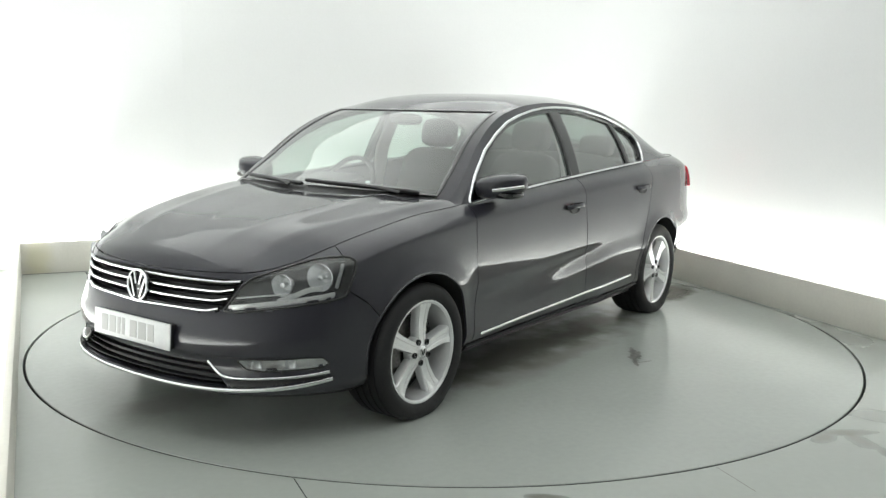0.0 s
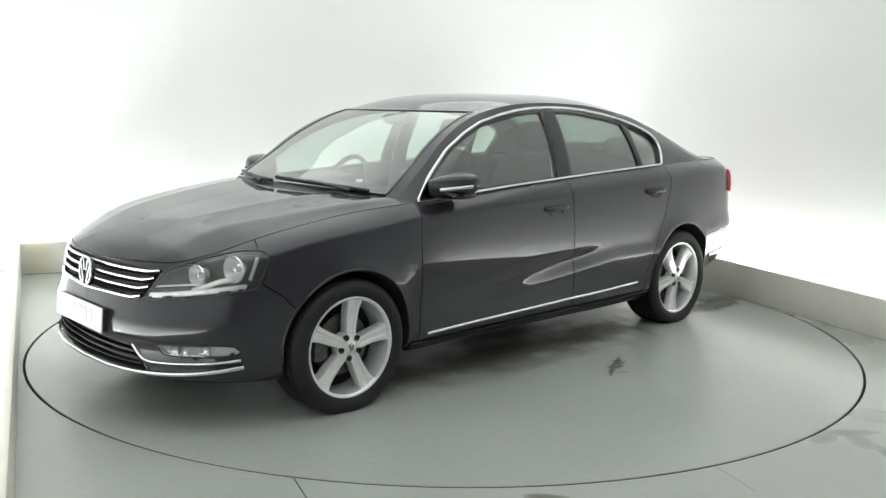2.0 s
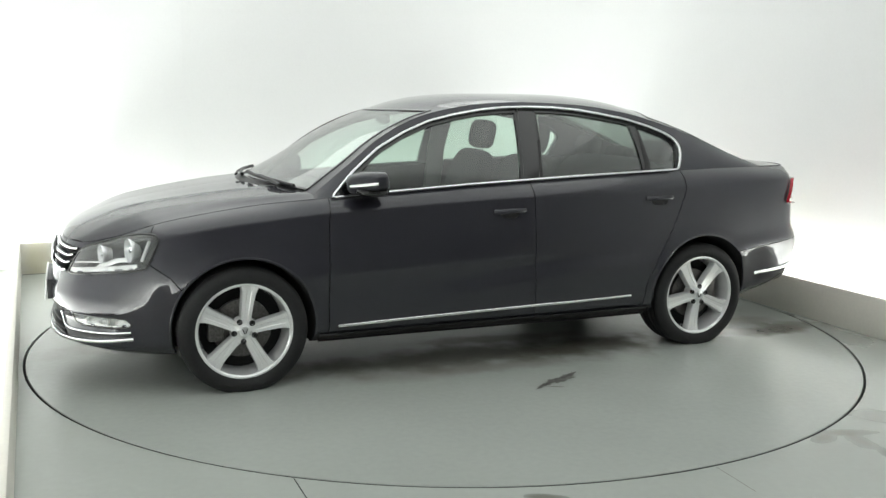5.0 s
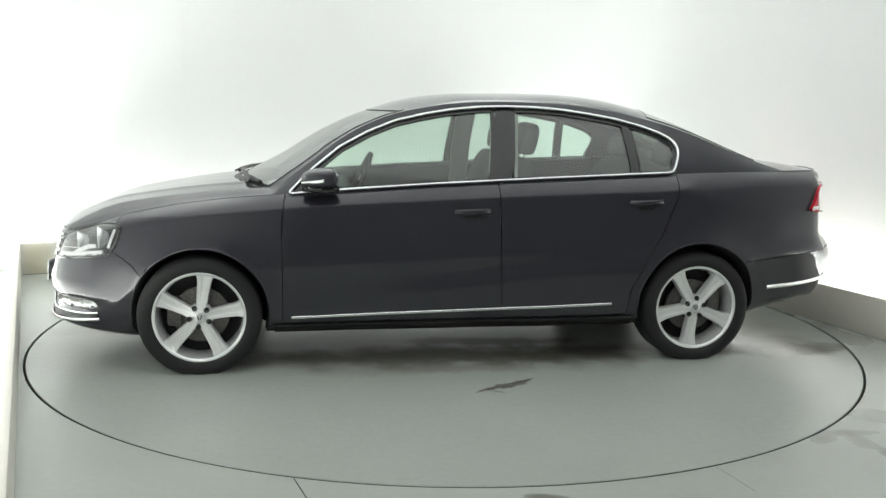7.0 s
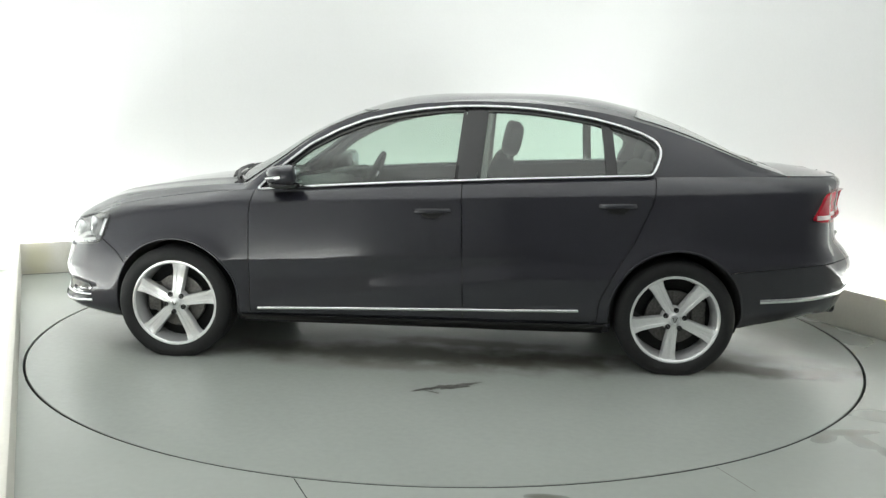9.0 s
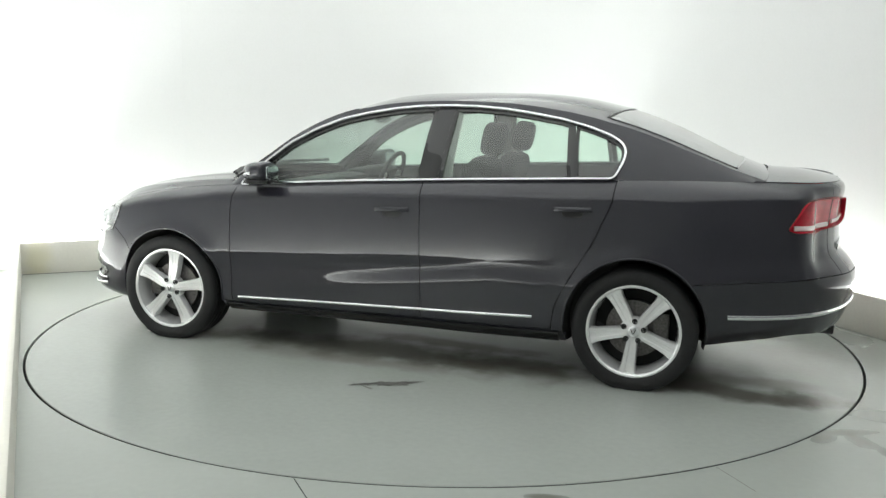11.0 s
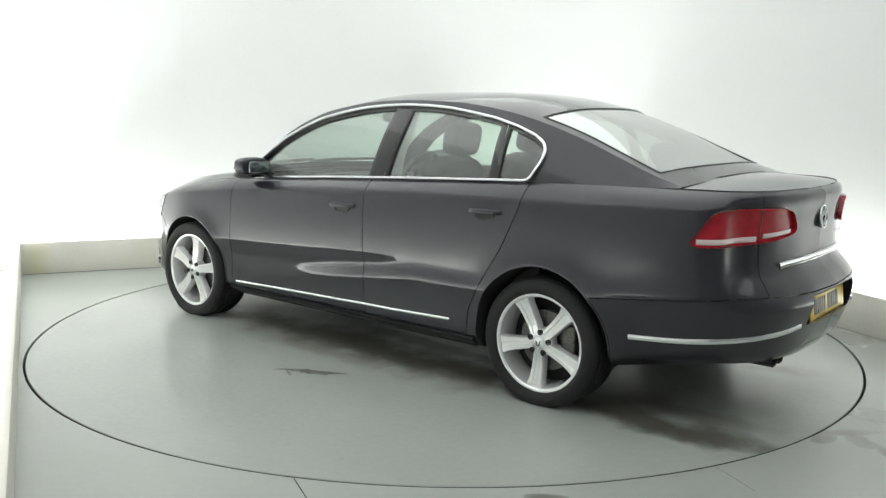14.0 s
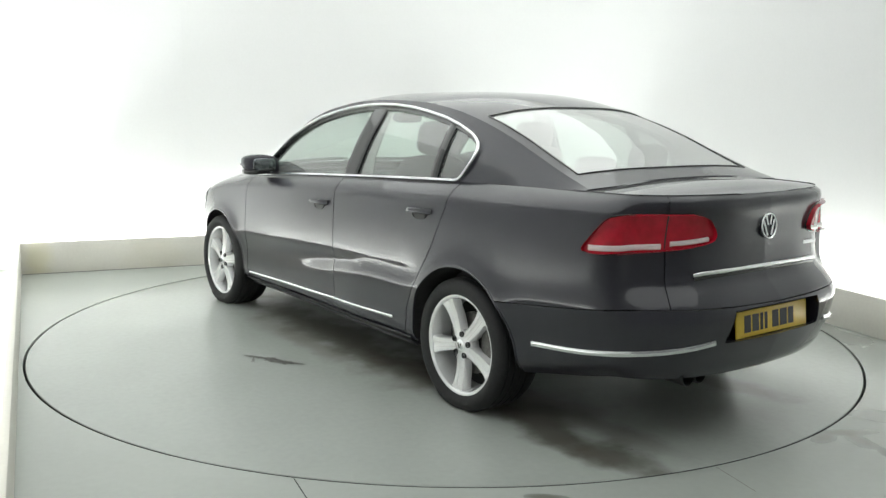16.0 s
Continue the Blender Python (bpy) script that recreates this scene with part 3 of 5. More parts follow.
D2 = [(sx(-0.235), 0.19), (sx(-0.215), 0.85), (sx(-0.21), 1.05)]
D3 = [(sx(-0.93), 0.19), (sx(-0.955), 0.40), (sx(-1.03), 0.55), (sx(-1.13), 0.72), (sx(-1.22), 0.93), (sx(-1.235), 1.06)]
SILL = [(sx(0.99), 0.255), (sx(-0.99), 0.275)]
SEAM_BOOT = [(sy_rear(0.602), 0.65), (sy_rear(0.602), 0.84)]
SEAM_BOOT2 = [(sy_rear(0.58), 0.985), (sy_rear(0.60), 1.06)]


def columns(poly, step):
    """A clean grid that fills an outline column by column."""
    P = np.array(poly, float)
    P = np.vstack([P, P[:1]])
    lo, hi = P[:, 0].min() + 1e-4, P[:, 0].max() - 1e-4
    c = 0.5 - 0.5 * np.cos(np.linspace(0, np.pi, max(10, int((hi - lo) / step * 1.3))))
    a = lo + (hi - lo) * (0.75 * c + 0.25 * np.linspace(0, 1, len(c)))
    m = max(5, int((P[:, 1].max() - P[:, 1].min()) / step) + 2)
    A, B = [], []
    for x in a:
        z = [p[1] + (q[1] - p[1]) * (x - p[0]) / (q[0] - p[0]) for p, q in zip(P[:-1], P[1:]) if (p[0] - x) * (q[0] - x) <= 0 and p[0] != q[0]]
        A.append([x] * m)
        B.append(np.linspace(min(z), max(z), m))
    return np.array(A), np.array(B)


def side_of(line, s, z):
    """Station of a seam at height z."""
    L = np.array(sorted(line, key=lambda p: p[1]))
    return np.interp(z, L[:, 1], L[:, 0])


def panel_mesh(V, F, gap=0.0022, depth=0.014):
    """Keeps a panel's faces, pulls its rim back a little and turns it inwards, so that true gaps stay between panels."""
    used = sorted({i for f in F for i in f})
    m = {o: i for i, o in enumerate(used)}
    V = np.array([V[i] for i in used], float)
    F = [tuple(m[i] for i in f) for f in F]
    N = np.zeros_like(V)
    edges = {}
    for f in F:
        q = V[list(f)]
        fn = np.cross(q[2] - q[0], q[-1] - q[1])
        for i in f:
            N[i] += fn
        for a, b in zip(f, f[1:] + f[:1]):
            edges.setdefault((min(a, b), max(a, b)), []).append((a, b, fn))
    N /= np.linalg.norm(N, axis=1)[:, None] + 1e-12
    rim = [e[0] for e in edges.values() if len(e) == 1]
    inn = {}
    for a, b, fn in rim:
        t = V[b] - V[a]
        if abs(V[a][1]) < 1e-4 and abs(V[b][1]) < 1e-4:
            continue
        w = np.cross(fn, t)
        w /= np.linalg.norm(w) + 1e-12
        for i in (a, b):
            inn[i] = inn.get(i, 0) + w
    mid = abs(V[:, 1]) < 1e-4
    for i, w in inn.items():
        k = np.linalg.norm(w)
        if k > 1e-6:
            V[i] = V[i] + w / k * gap
    V[mid, 1] = 0
    extra, out = {}, list(V)
    G = list(F)
    for a, b, fn in rim:
        if abs(V[a][1]) < 1e-4 and abs(V[b][1]) < 1e-4:
            continue
        for i in (a, b):
            if i not in extra:
                extra[i] = len(out)
                v = V[i] - N[i] * depth
                if mid[i]:
                    v[1] = 0
                out.append(v)
        G.append((b, a, extra[a], extra[b]))
    return np.array(out), G


def build_lower_body(car):
    fine = []
    for a, b, st in ((0, sx(1.9), 0.013), (sx(1.9), sx(-1.95), 0.016), (sx(-1.95), S_END, 0.013)):
        n = int((b - a) / st)
        fine += list(np.linspace(a, b, n, endpoint=False))
    s1 = np.array(fine + [S_END])
    q1 = np.concatenate([np.linspace(0, 1, 48), np.linspace(1, 2, 11)[1:]])
    S, Q = np.meshgrid(s1, q1, indexing="ij")
    zb, zc, zt = Z_BOT(S), Z_CREASE(S), Z_TOP(S)
    Z = np.where(Q <= 1, zb + (zc - zb) * Q, zc + (zt - zc) * (Q - 1))
    # each upright seam follows one column of the grid, which is bent to it; level seams take the nearest point of each column
    seams = [SEAM_FB, D1, D2, D3, SEAM_RB[:2]]
    base = [float(s1[np.argmin(abs(s1 - np.mean([p[0] for p in L])))]) for L in seams]
    for j in range(S.shape[1]):
        zj = Z[:, j].copy()
        goal = list(base)
        for _ in range(3):
            goal = [float(side_of(L, 0, np.interp(g, s1, zj))) for L, g in zip(seams, goal)]
        S[:, j] = np.interp(s1, [0.0] + base + [S_END], [0.0] + goal + [S_END])
    zb, zc, zt = Z_BOT(S), Z_CREASE(S), Z_TOP(S)
    Z = np.where(Q <= 1, zb + (zc - zb) * Q, zc + (zt - zc) * (Q - 1))
    for line in (SILL, SEAM_RB[1:]):
        L = np.array(line)
        for i in range(S.shape[0]):
            if L[0, 0] - 0.004 <= S[i, 20] <= L[-1, 0] + 1e-6:
                goal = float(np.interp(S[i, 20], L[:, 0], L[:, 1]))
                Z[i, int(np.argmin(abs(Z[i] - goal)))] = goal
    lines = [ring_of(HEADLAMP), ring_of(PLATE_CUT), GRILLE[0:5], INTAKE[0:4], ring_of(FOG), ring_of(TAIL), SEAM_BOOT, SEAM_BOOT2]
    arcs = []
    for cx, cz, rad in ARCH:
        a = np.linspace(-0.45, math.pi + 0.45, 60)
        arcs.append([(sx(cx + rad * math.cos(t)), cz + rad * math.sin(t)) for t in a])
    S2, Z2 = snap(S, Z, lines, 0.0095)
    A2, B2 = snap(S, Z, arcs, 0.0115)
    near = (A2 != S) | (B2 != Z)
    S2, Z2 = np.where(near, A2, S2), np.where(near, B2, Z2)
    keep = (S < 0.001) | (S > S_END - 0.001)
    S2 = np.where(keep, S, S2)
    rimq = (Q == 0) | (Q == 2)
    S2, Z2 = np.where(rimq, S, S2), np.where(rimq, Z, Z2)
    P = skin(S2, Z2)
    P[0, :, 1] = 0
    P[-1, :, 1] = 0
    n, m = S.shape
    V = P.reshape(-1, 3)
    groups = {}
    sc = (S2[:-1, :-1] + S2[1:, :-1] + S2[:-1, 1:] + S2[1:, 1:]) / 4
    zc_ = (Z2[:-1, :-1] + Z2[1:, :-1] + Z2[:-1, 1:] + Z2[1:, 1:]) / 4
    xc = _oc(sc)[..., 0]
    name = np.full(sc.shape, "front_fender", dtype=object)
    name[sc > side_of(D1, sc, zc_)] = "front_door"
    name[sc > side_of(D2, sc, zc_)] = "rear_door"
    name[sc > side_of(D3, sc, zc_)] = "rear_quarter_panel"
    sill_z = np.interp(sc, [p[0] for p in SILL], [p[1] for p in SILL])
    name[(abs(xc) < 1.05) & (zc_ < sill_z)] = "sill"
    fb = (sc < side_of(SEAM_FB, sc, np.minimum(zc_, 0.64)))
    name[fb] = "front_bumper"
    rbz = np.interp(sc, [p[0] for p in SEAM_RB], [p[1] for p in SEAM_RB])
    name[(sc > sx(-1.60)) & (zc_ < rbz)] = "rear_bumper"
    name[(sc > sy_rear(0.602)) & (zc_ > rbz)] = "boot_lid_panel"
    for key, poly in (("_lamp", HEADLAMP), ("_grille", GRILLE), ("_intake", INTAKE), ("_fog", FOG), ("_tail", TAIL), ("_plate", PLATE_CUT)):
        name[inside(poly, sc, zc_)] = key
    for cx, cz, rad in ARCH:
        name[(np.hypot(xc - cx, zc_ - cz) < rad) & (abs(xc) > 0.8)] = "_arch"
    for i in range(n - 1):
        for j in range(m - 1):
            groups.setdefault(name[i, j], []).append((i * m + j, (i + 1) * m + j, (i + 1) * m + j + 1, i * m + j + 1))
    made = {}
    for key, F in groups.items():
        if key[0] == "_":
            continue
        PV, PF = panel_mesh(V, F)
        if key in ("front_bumper", "rear_bumper", "boot_lid_panel"):
            PV, PF = symmetric(PV, PF)
            made[key] = mesh_object(key, PV, PF, PAINT, car)
        else:
            made[key], made[key + "_r"] = both(key, PV, PF, PAINT, car)
    return made


RAIL = curve([(-0.985, 0.758, 0.940), (-0.90, 0.742, 1.006), (-0.78, 0.716, 1.094), (-0.63, 0.680, 1.208), (-0.48, 0.650, 1.292), (-0.33, 0.627, 1.349), (-0.17, 0.610, 1.384), (0.0, 0.599, 1.409), (0.29, 0.590, 1.424), (0.6, 0.590, 1.416),
              (0.91, 0.602, 1.380), (1.18, 0.618, 1.320), (1.4, 0.632, 1.252), (1.6, 0.645, 1.176), (1.8, 0.66, 1.102), (1.93, 0.675, 1.062)])
DLO = [(0.905, 0.926), (0.78, 1.05), (0.63, 1.17), (0.48, 1.25), (0.33, 1.31), (0.17, 1.347), (0.02, 1.373), (-0.14, 1.389), (-0.29, 1.394), (-0.45, 1.392), (-0.60, 1.382), (-0.75, 1.362), (-0.91, 1.336),
       (-1.06, 1.298), (-1.17, 1.260), (-1.235, 1.225), (-1.262, 1.185), (-1.255, 1.135), (-1.215, 1.046), (-1.05, 1.040), (-0.46, 1.013), (0.15, 0.981), (0.46, 0.960), (0.77, 0.938)]


def cabin_side(x, z, out=0.0):
    """A point of the cabin's flank at length x and height z."""
    x, z = np.asarray(x, float), np.asarray(z, float)
    s = np.interp(-x, -_xy[:, 0], _ss)
    b = skin(s, Z_TOP(s))
    r = RAIL(-x)
    w = np.clip((z - b[..., 2]) / np.maximum(r[..., 1] - b[..., 2], 1e-4), 0, 1)
    y = b[..., 1] + (r[..., 0] - b[..., 1]) * w + 0.022 * np.sin(np.pi * w) * np.clip((r[..., 1] - b[..., 2]) / 0.3, 0, 1)
    return np.stack([x, y + out, z + out * 0.3], -1)


def inset_poly(P, d):
    P = np.array(P, float)
    a, b = np.roll(P, 1, 0), np.roll(P, -1, 0)
    t = b - a
    t /= np.linalg.norm(t, axis=1)[:, None]
    n = np.stack([-t[:, 1], t[:, 0]], 1)
    c = P.mean(0)
    s = np.sign(((c - P) * n).sum(1))
    return P + n * s[:, None] * d


def dense(poly, n=300, closed=True):
    P = np.array(list(poly) + ([poly[0]] if closed else []), float)
    d = np.concatenate([[0], np.cumsum(np.linalg.norm(np.diff(P, axis=0), axis=1))])
    f = np.linspace(0, d[-1], n, endpoint=not closed)
    return np.stack([np.interp(f, d, P[:, k]) for k in range(P.shape[1])], 1)


def relax(P, k=6):
    for _ in range(k):
        P = 0.5 * P + 0.25 * (np.roll(P, 1, 0) + np.roll(P, -1, 0))
    return P


def arc_line(pts, n):
    """Smooth line through (a, b) points."""
    P = np.array(pts, float)
    d = np.concatenate([[0], np.cumsum(np.linalg.norm(np.diff(P, axis=0), axis=1))])
    c = curve([(t, *p) for t, p in zip(d, P)])
    return c(np.linspace(0, d[-1], n))


ROOF_C = curve([(-1.20, 0.968), (-0.95, 1.098), (-0.73, 1.235), (-0.52, 1.336), (-0.38, 1.385), (-0.24, 1.428), (-0.07, 1.459), (0.10, 1.473), (0.27, 1.477), (0.44, 1.480), (0.61, 1.479), (0.78, 1.472), (0.95, 1.454), (1.12, 1.420),
                (1.29, 1.372), (1.46, 1.308), (1.63, 1.229), (1.80, 1.147), (1.97, 1.082)])
MAP_X = curve([(-0.985, -1.20), (-0.6, -0.80), (-0.25, -0.42), (0.3, 0.3), (0.80, 0.82), (1.10, 1.18), (1.5, 1.56), (1.93, 1.97)])


def roof_point(xr, w, out=0.0):
    """xr: length at the side rail; w: 0 at the rail, 1 at the middle."""
    xr, w = np.asarray(xr, float), np.asarray(w, float)
    r = RAIL(-xr)
    xc = -MAP_X(-xr)
    zc = ROOF_C(-xc)
    k = 1 - w
    y = r[..., 0] * k
    return np.stack([xc + (xr - xc) * k ** 2, y, zc + (r[..., 1] - zc) * k ** 2.9 + out], -1)


def build_cabin(car):
    # flank with window opening, pillars
    x1 = np.linspace(0.985, -1.93, 230)
    w1 = np.linspace(0, 1, 26)
    X, Wt = np.meshgrid(x1, w1, indexing="ij")
    s = np.interp(-X, -_xy[:, 0], _ss)
    zb, zr = Z_TOP(s), RAIL(-X)[..., 1]
    zr = np.maximum(zr, zb + 0.002)
    Z = zb + (zr - zb) * Wt
    dlo = dense(DLO, 400)
    X2, Z2 = snap(X, Z, [np.vstack([dlo, dlo[:1]])], 0.009)
    edge = (Wt == 0) | (Wt == 1)
    X2, Z2 = np.where(edge, X, X2), np.where(edge, Z, Z2)
    P = cabin_side(X2, Z2)
    P[:, -1] = np.stack([X[:, -1], RAIL(-X[:, -1])[:, 0], zr[:, -1]], -1)
    n, m = X.shape
    F = []
    xc = (X2[:-1, :-1] + X2[1:, :-1] + X2[:-1, 1:] + X2[1:, 1:]) / 4
    zc = (Z2[:-1, :-1] + Z2[1:, :-1] + Z2[:-1, 1:] + Z2[1:, 1:]) / 4
    hole = inside(dlo, xc, zc)
    for i in range(n - 1):
        for j in range(m - 1):
            if not hole[i, j]:
                F.append((i * m + j, (i + 1) * m + j, (i + 1) * m + j + 1, i * m + j + 1))
    PV, PF = panel_mesh(P.reshape(-1, 3), F, 0.0, 0.02)
    both("cabin_frame", PV, PF, PAINT, car)

    # chrome surround
    loop = relax(dense(DLO, 320), 3)
    a = cabin_side(loop[:, 0], loop[:, 1], 0.009)
    nn = np.tile(np.array([0, 0.92, 0.38]), (len(a), 1))
    both("window_trim", *sweep(a, rounded(0.017, 0.022), nn, True), CHROME, car, "chrome window surround")

    # black inner frames and panes: front window, rear window, small quarter window
    def pane(poly, name, mat, out, step=0.02, label=""):
        A, B = columns(poly, step)
        k, l = A.shape
        return both(name, cabin_side(A, B, out).reshape(-1, 3), grid_faces(k, l), mat, car, label)

    def clip(poly, x0, x1):
        """Part of an outline between two slanting lines x = a + b (z - 1)."""
        out = [np.array(p) for p in poly]
        for (a_, b_), sg in ((x0, 1), (x1, -1)):
            res = []
            for i in range(len(out)):
                p, q = out[i], out[(i + 1) % len(out)]
                fp, fq = sg * (p[0] - a_ - b_ * (p[1] - 1)), sg * (q[0] - a_ - b_ * (q[1] - 1))
                if fp <= 0:
                    res.append(p)
                if fp * fq < 0:
                    res.append(p + (q - p) * fp / (fp - fq))
            out = res
        return out

    inner = inset_poly(relax(dense(DLO, 320), 3), 0.006)
    zones = {"front": ((2.0, 0.0), (-0.185, -0.10)), "rear": ((-0.285, -0.10), (-0.998, 0.10)), "quarter": ((-1.022, 0.10), (-3.0, 0))}
    for key, (a0, b0) in zones.items():
        big = dense(clip([tuple(p) for p in inner], a0, b0), 260)
        c = inset_poly(relax(big, 2), {"front": 0.018, "rear": 0.018, "quarter": 0.014}[key])
        low = c[:, 1] < np.interp(c[:, 0], [-1.2, 0.8], [1.085, 0.98])
        c[:, 1] = np.where(low, np.interp(c[:, 0], [-1.2, -0.46, 0.15, 0.8], [1.058, 1.028, 0.996, 0.952]), c[:, 1])
        if key == "front":
            c[:, 0] = np.minimum(c[:, 0], 0.80)
            c[:, 1] = np.maximum(c[:, 1], 0.952)
        g = pane([tuple(p) for p in c], {"front": "front_window", "rear": "rear_window", "quarter": "quarter_window"}[key], TINT, -0.016)
        for o in g:
            o.visible_shadow = False
        loops = [cabin_side(big[:, 0], big[:, 1], -0.003), cabin_side(c[:, 0], c[:, 1], -0.006), cabin_side(c[:, 0], c[:, 1], -0.030)]
        V = np.stack(loops, 0)
        both("window_frame", V.reshape(-1, 3), grid_faces(3, len(big), True), PIANO, car, "gloss black window frame")
    for a0, b0, nm in ((zones["front"][1], zones["rear"][0], "centre_pillar_cover"), (zones["rear"][1], zones["quarter"][0], "window_divider")):
        pane(clip([tuple(p) for p in inner], a0, b0), nm, PIANO, -0.002, 0.01)

    # roof skin with windscreen and rear window
    xr = np.concatenate([np.linspace(0.985, 0.25, 60), np.linspace(0.25, -1.09, 60)[1:], np.linspace(-1.09, -1.93, 60)[1:]])
    ww = np.concatenate([[0, 0.03, 0.06, 0.085], np.linspace(0.085, 1, 26)[1:]])
    XR, WW = np.meshgrid(xr, ww, indexing="ij")
    P = roof_point(XR, WW)
    n, m = XR.shape
    xm = (XR[:-1, :-1] + XR[1:, 1:]) / 2
    wm = (WW[:-1, :-1] + WW[1:, 1:]) / 2
    scr = (xm > 0.25) & (wm > 0.085)
    back = (xm < -1.12) & (xm > -1.79) & (wm > 0.085)
    fs = {"w": [], "b": [], "r": []}
    for i in range(n - 1):
        for j in range(m - 1):
            f = (i * m + j, (i + 1) * m + j, (i + 1) * m + j + 1, i * m + j + 1)
            fs["w" if scr[i, j] else "b" if back[i, j] else "r"].append(f)
    V = P.reshape(-1, 3)
    mesh_object("roof", *symmetric(*panel_mesh(V, fs["r"], 0.001, 0.012)), PAINT, car)
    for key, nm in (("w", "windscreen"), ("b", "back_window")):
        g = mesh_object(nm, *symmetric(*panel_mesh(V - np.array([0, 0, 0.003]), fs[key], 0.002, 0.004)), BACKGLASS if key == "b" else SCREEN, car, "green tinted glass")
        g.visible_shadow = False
    # black ceramic borders of the screens
    for nm, rows in (("screen_border", (0.255, 0.96, 0.088)), ("screen_border", (-1.125, -1.785, 0.088))):
        a, b, w0 = rows
        path = [roof_point(a, 1.0)] + [roof_point(a, w) for w in np.linspace(0.95, w0, 14)] + [roof_point(t, w0) for t in np.linspace(a, b, 40)[1:-1]] + [roof_point(b, w) for w in np.linspace(w0, 1, 14)]
        path = np.array(path)
        path = np.vstack([path, (path * np.array([1, -1, 1]))[::-1][1:-1]])
        mesh_object(nm, *sweep(path, rounded(0.022 if a > 0 else 0.012, 0.007), None, True, (0.3, 0, 1)), PIANO, car, "black screen edge")
    # headlining inside
    xr2 = np.linspace(0.12, -1.05, 24)
    XR, WW = np.meshgrid(xr2, np.linspace(0.04, 1, 10), indexing="ij")
    mesh_object("headlining", *symmetric(roof_point(XR, WW, -0.03).reshape(-1, 3), grid_faces(24, 10)), PALE, car, "pale grey headlining")


def build_hood_and_deck(car):
    # bonnet
    ss = np.concatenate([np.linspace(sx(0.955), sx(1.9), 46), np.linspace(sx(1.9), 0.0, 30)[1:]])
    E = skin(ss, Z_TOP(ss))
    zc = curve([(-2.16, 0.704), (-2.145, 0.727), (-2.11, 0.757), (-2.0, 0.808), (-1.85, 0.857), (-1.6, 0.906), (-1.4, 0.938), (-1.21, 0.960)])
    mx = curve([(-2.16, -2.1599), (-2.12, -2.150), (-2.06, -2.120), (-1.9, -2.0), (-1.7, -1.82), (-1.3, -1.46), (-0.955, -1.195)])
    w = np.linspace(0, 1, 30)
    V = []
    for e in E:
        xc = -float(mx(-e[0]))
        for t in w:
            k = 1 - t
            y = e[1] * k
            z = float(zc(-xc)) + (e[2] - float(zc(-xc))) * k ** 2.4
            x = xc + (e[0] - xc) * k ** 2
            off = y - (0.30 + 0.22 * (1.9 - x))   # a crease: gentle towards the middle, steep outside
            ridge = 0.008 * math.exp(-abs(off) / (0.11 if off < 0 else 0.040)) * min(1, max(0, (2.12 - x) / 0.3))
            off = y - (0.47 + 0.27 * (2.05 - x))   # the shoulder, which runs from the pillar's foot to the lamp
            ridge += 0.020 * math.exp(-abs(off) / (0.28 if off < 0 else 0.10)) * min(1, max(0, (2.14 - x) / 0.25)) * min(1, t / 0.10)
            V.append((x, y, z + ridge))
    PV, PF = panel_mesh(np.array(V), grid_faces(len(E), len(w)), 0.003, 0.016)
    mesh_object("bonnet", *symmetric(PV, PF), PAINT, car)
    # scuttle panel and wipers
    path = np.array([roof_point(0.985 - 0.03 * 0, w_) + np.array([0.012, 0, -0.012]) for w_ in np.linspace(0.02, 1, 24)])
    path = np.vstack([path, (path * np.array([1, -1, 1]))[::-1][1:]])
    mesh_object("scuttle", *sweep(path, rounded(0.11, 0.02), None, False, (0.5, 0, 1)), BLACK, car, "black scuttle panel")
    for y0, y1 in ((0.62, -0.02), (-0.02, -0.60)):
        pts = []
        for t in np.linspace(0, 1, 18):
            y = y0 + (y1 - y0) * t
            r = roof_point(0.972 - 0.030 * t, 1 - abs(y) / 0.745)
            pts.append((r[0] + 0.010, y, r[2] + 0.016))
        wp = mesh_object("wiper", *sweep(pts, rounded(0.018, 0.02), None, False, (0.5, 0, 1)), BLACK, car)
        q0 = pts[2]
        arm = [(q0[0] + 0.03, q0[1], q0[2] - 0.006), (pts[5][0] + 0.016, pts[5][1], pts[5][2] + 0.004), (pts[10][0] + 0.002, pts[10][1], pts[10][2] + 0.006)]
        mesh_object("wiper_arm", *sweep(arm, rounded(0.02, 0.012), None, False, (0.5, 0, 1)), BLACK, wp)
    # boot deck
    ss = np.linspace(sx(-1.90), S_END, 60)
    E = skin(ss, Z_TOP(ss))
    x_end = float(E[-1, 0])
    zd = curve([(1.90, 1.102), (1.97, 1.092), (2.10, 1.086), (2.20, 1.075), (2.27, 1.062), (-x_end, 1.055)])
    md = curve([(1.90, 1.955), (2.1, 2.12), (2.2, 2.22), (2.28, 2.30), (-x_end, -x_end - 0.0001)])
    V = []
    w = np.linspace(0, 1, 22)
    for e in E:
        xc = -float(md(-e[0]))
        for t in w:
            k = 1 - t
            V.append((xc + (e[0] - xc) * k ** 2, e[1] * k, float(zd(-xc)) + (e[2] - float(zd(-xc))) * k ** 1.9))
    PV, PF = panel_mesh(np.array(V), grid_faces(len(E), len(w)), 0.0, 0.004)
    mesh_object("boot_lid", *symmetric(PV, PF), PAINT, car)


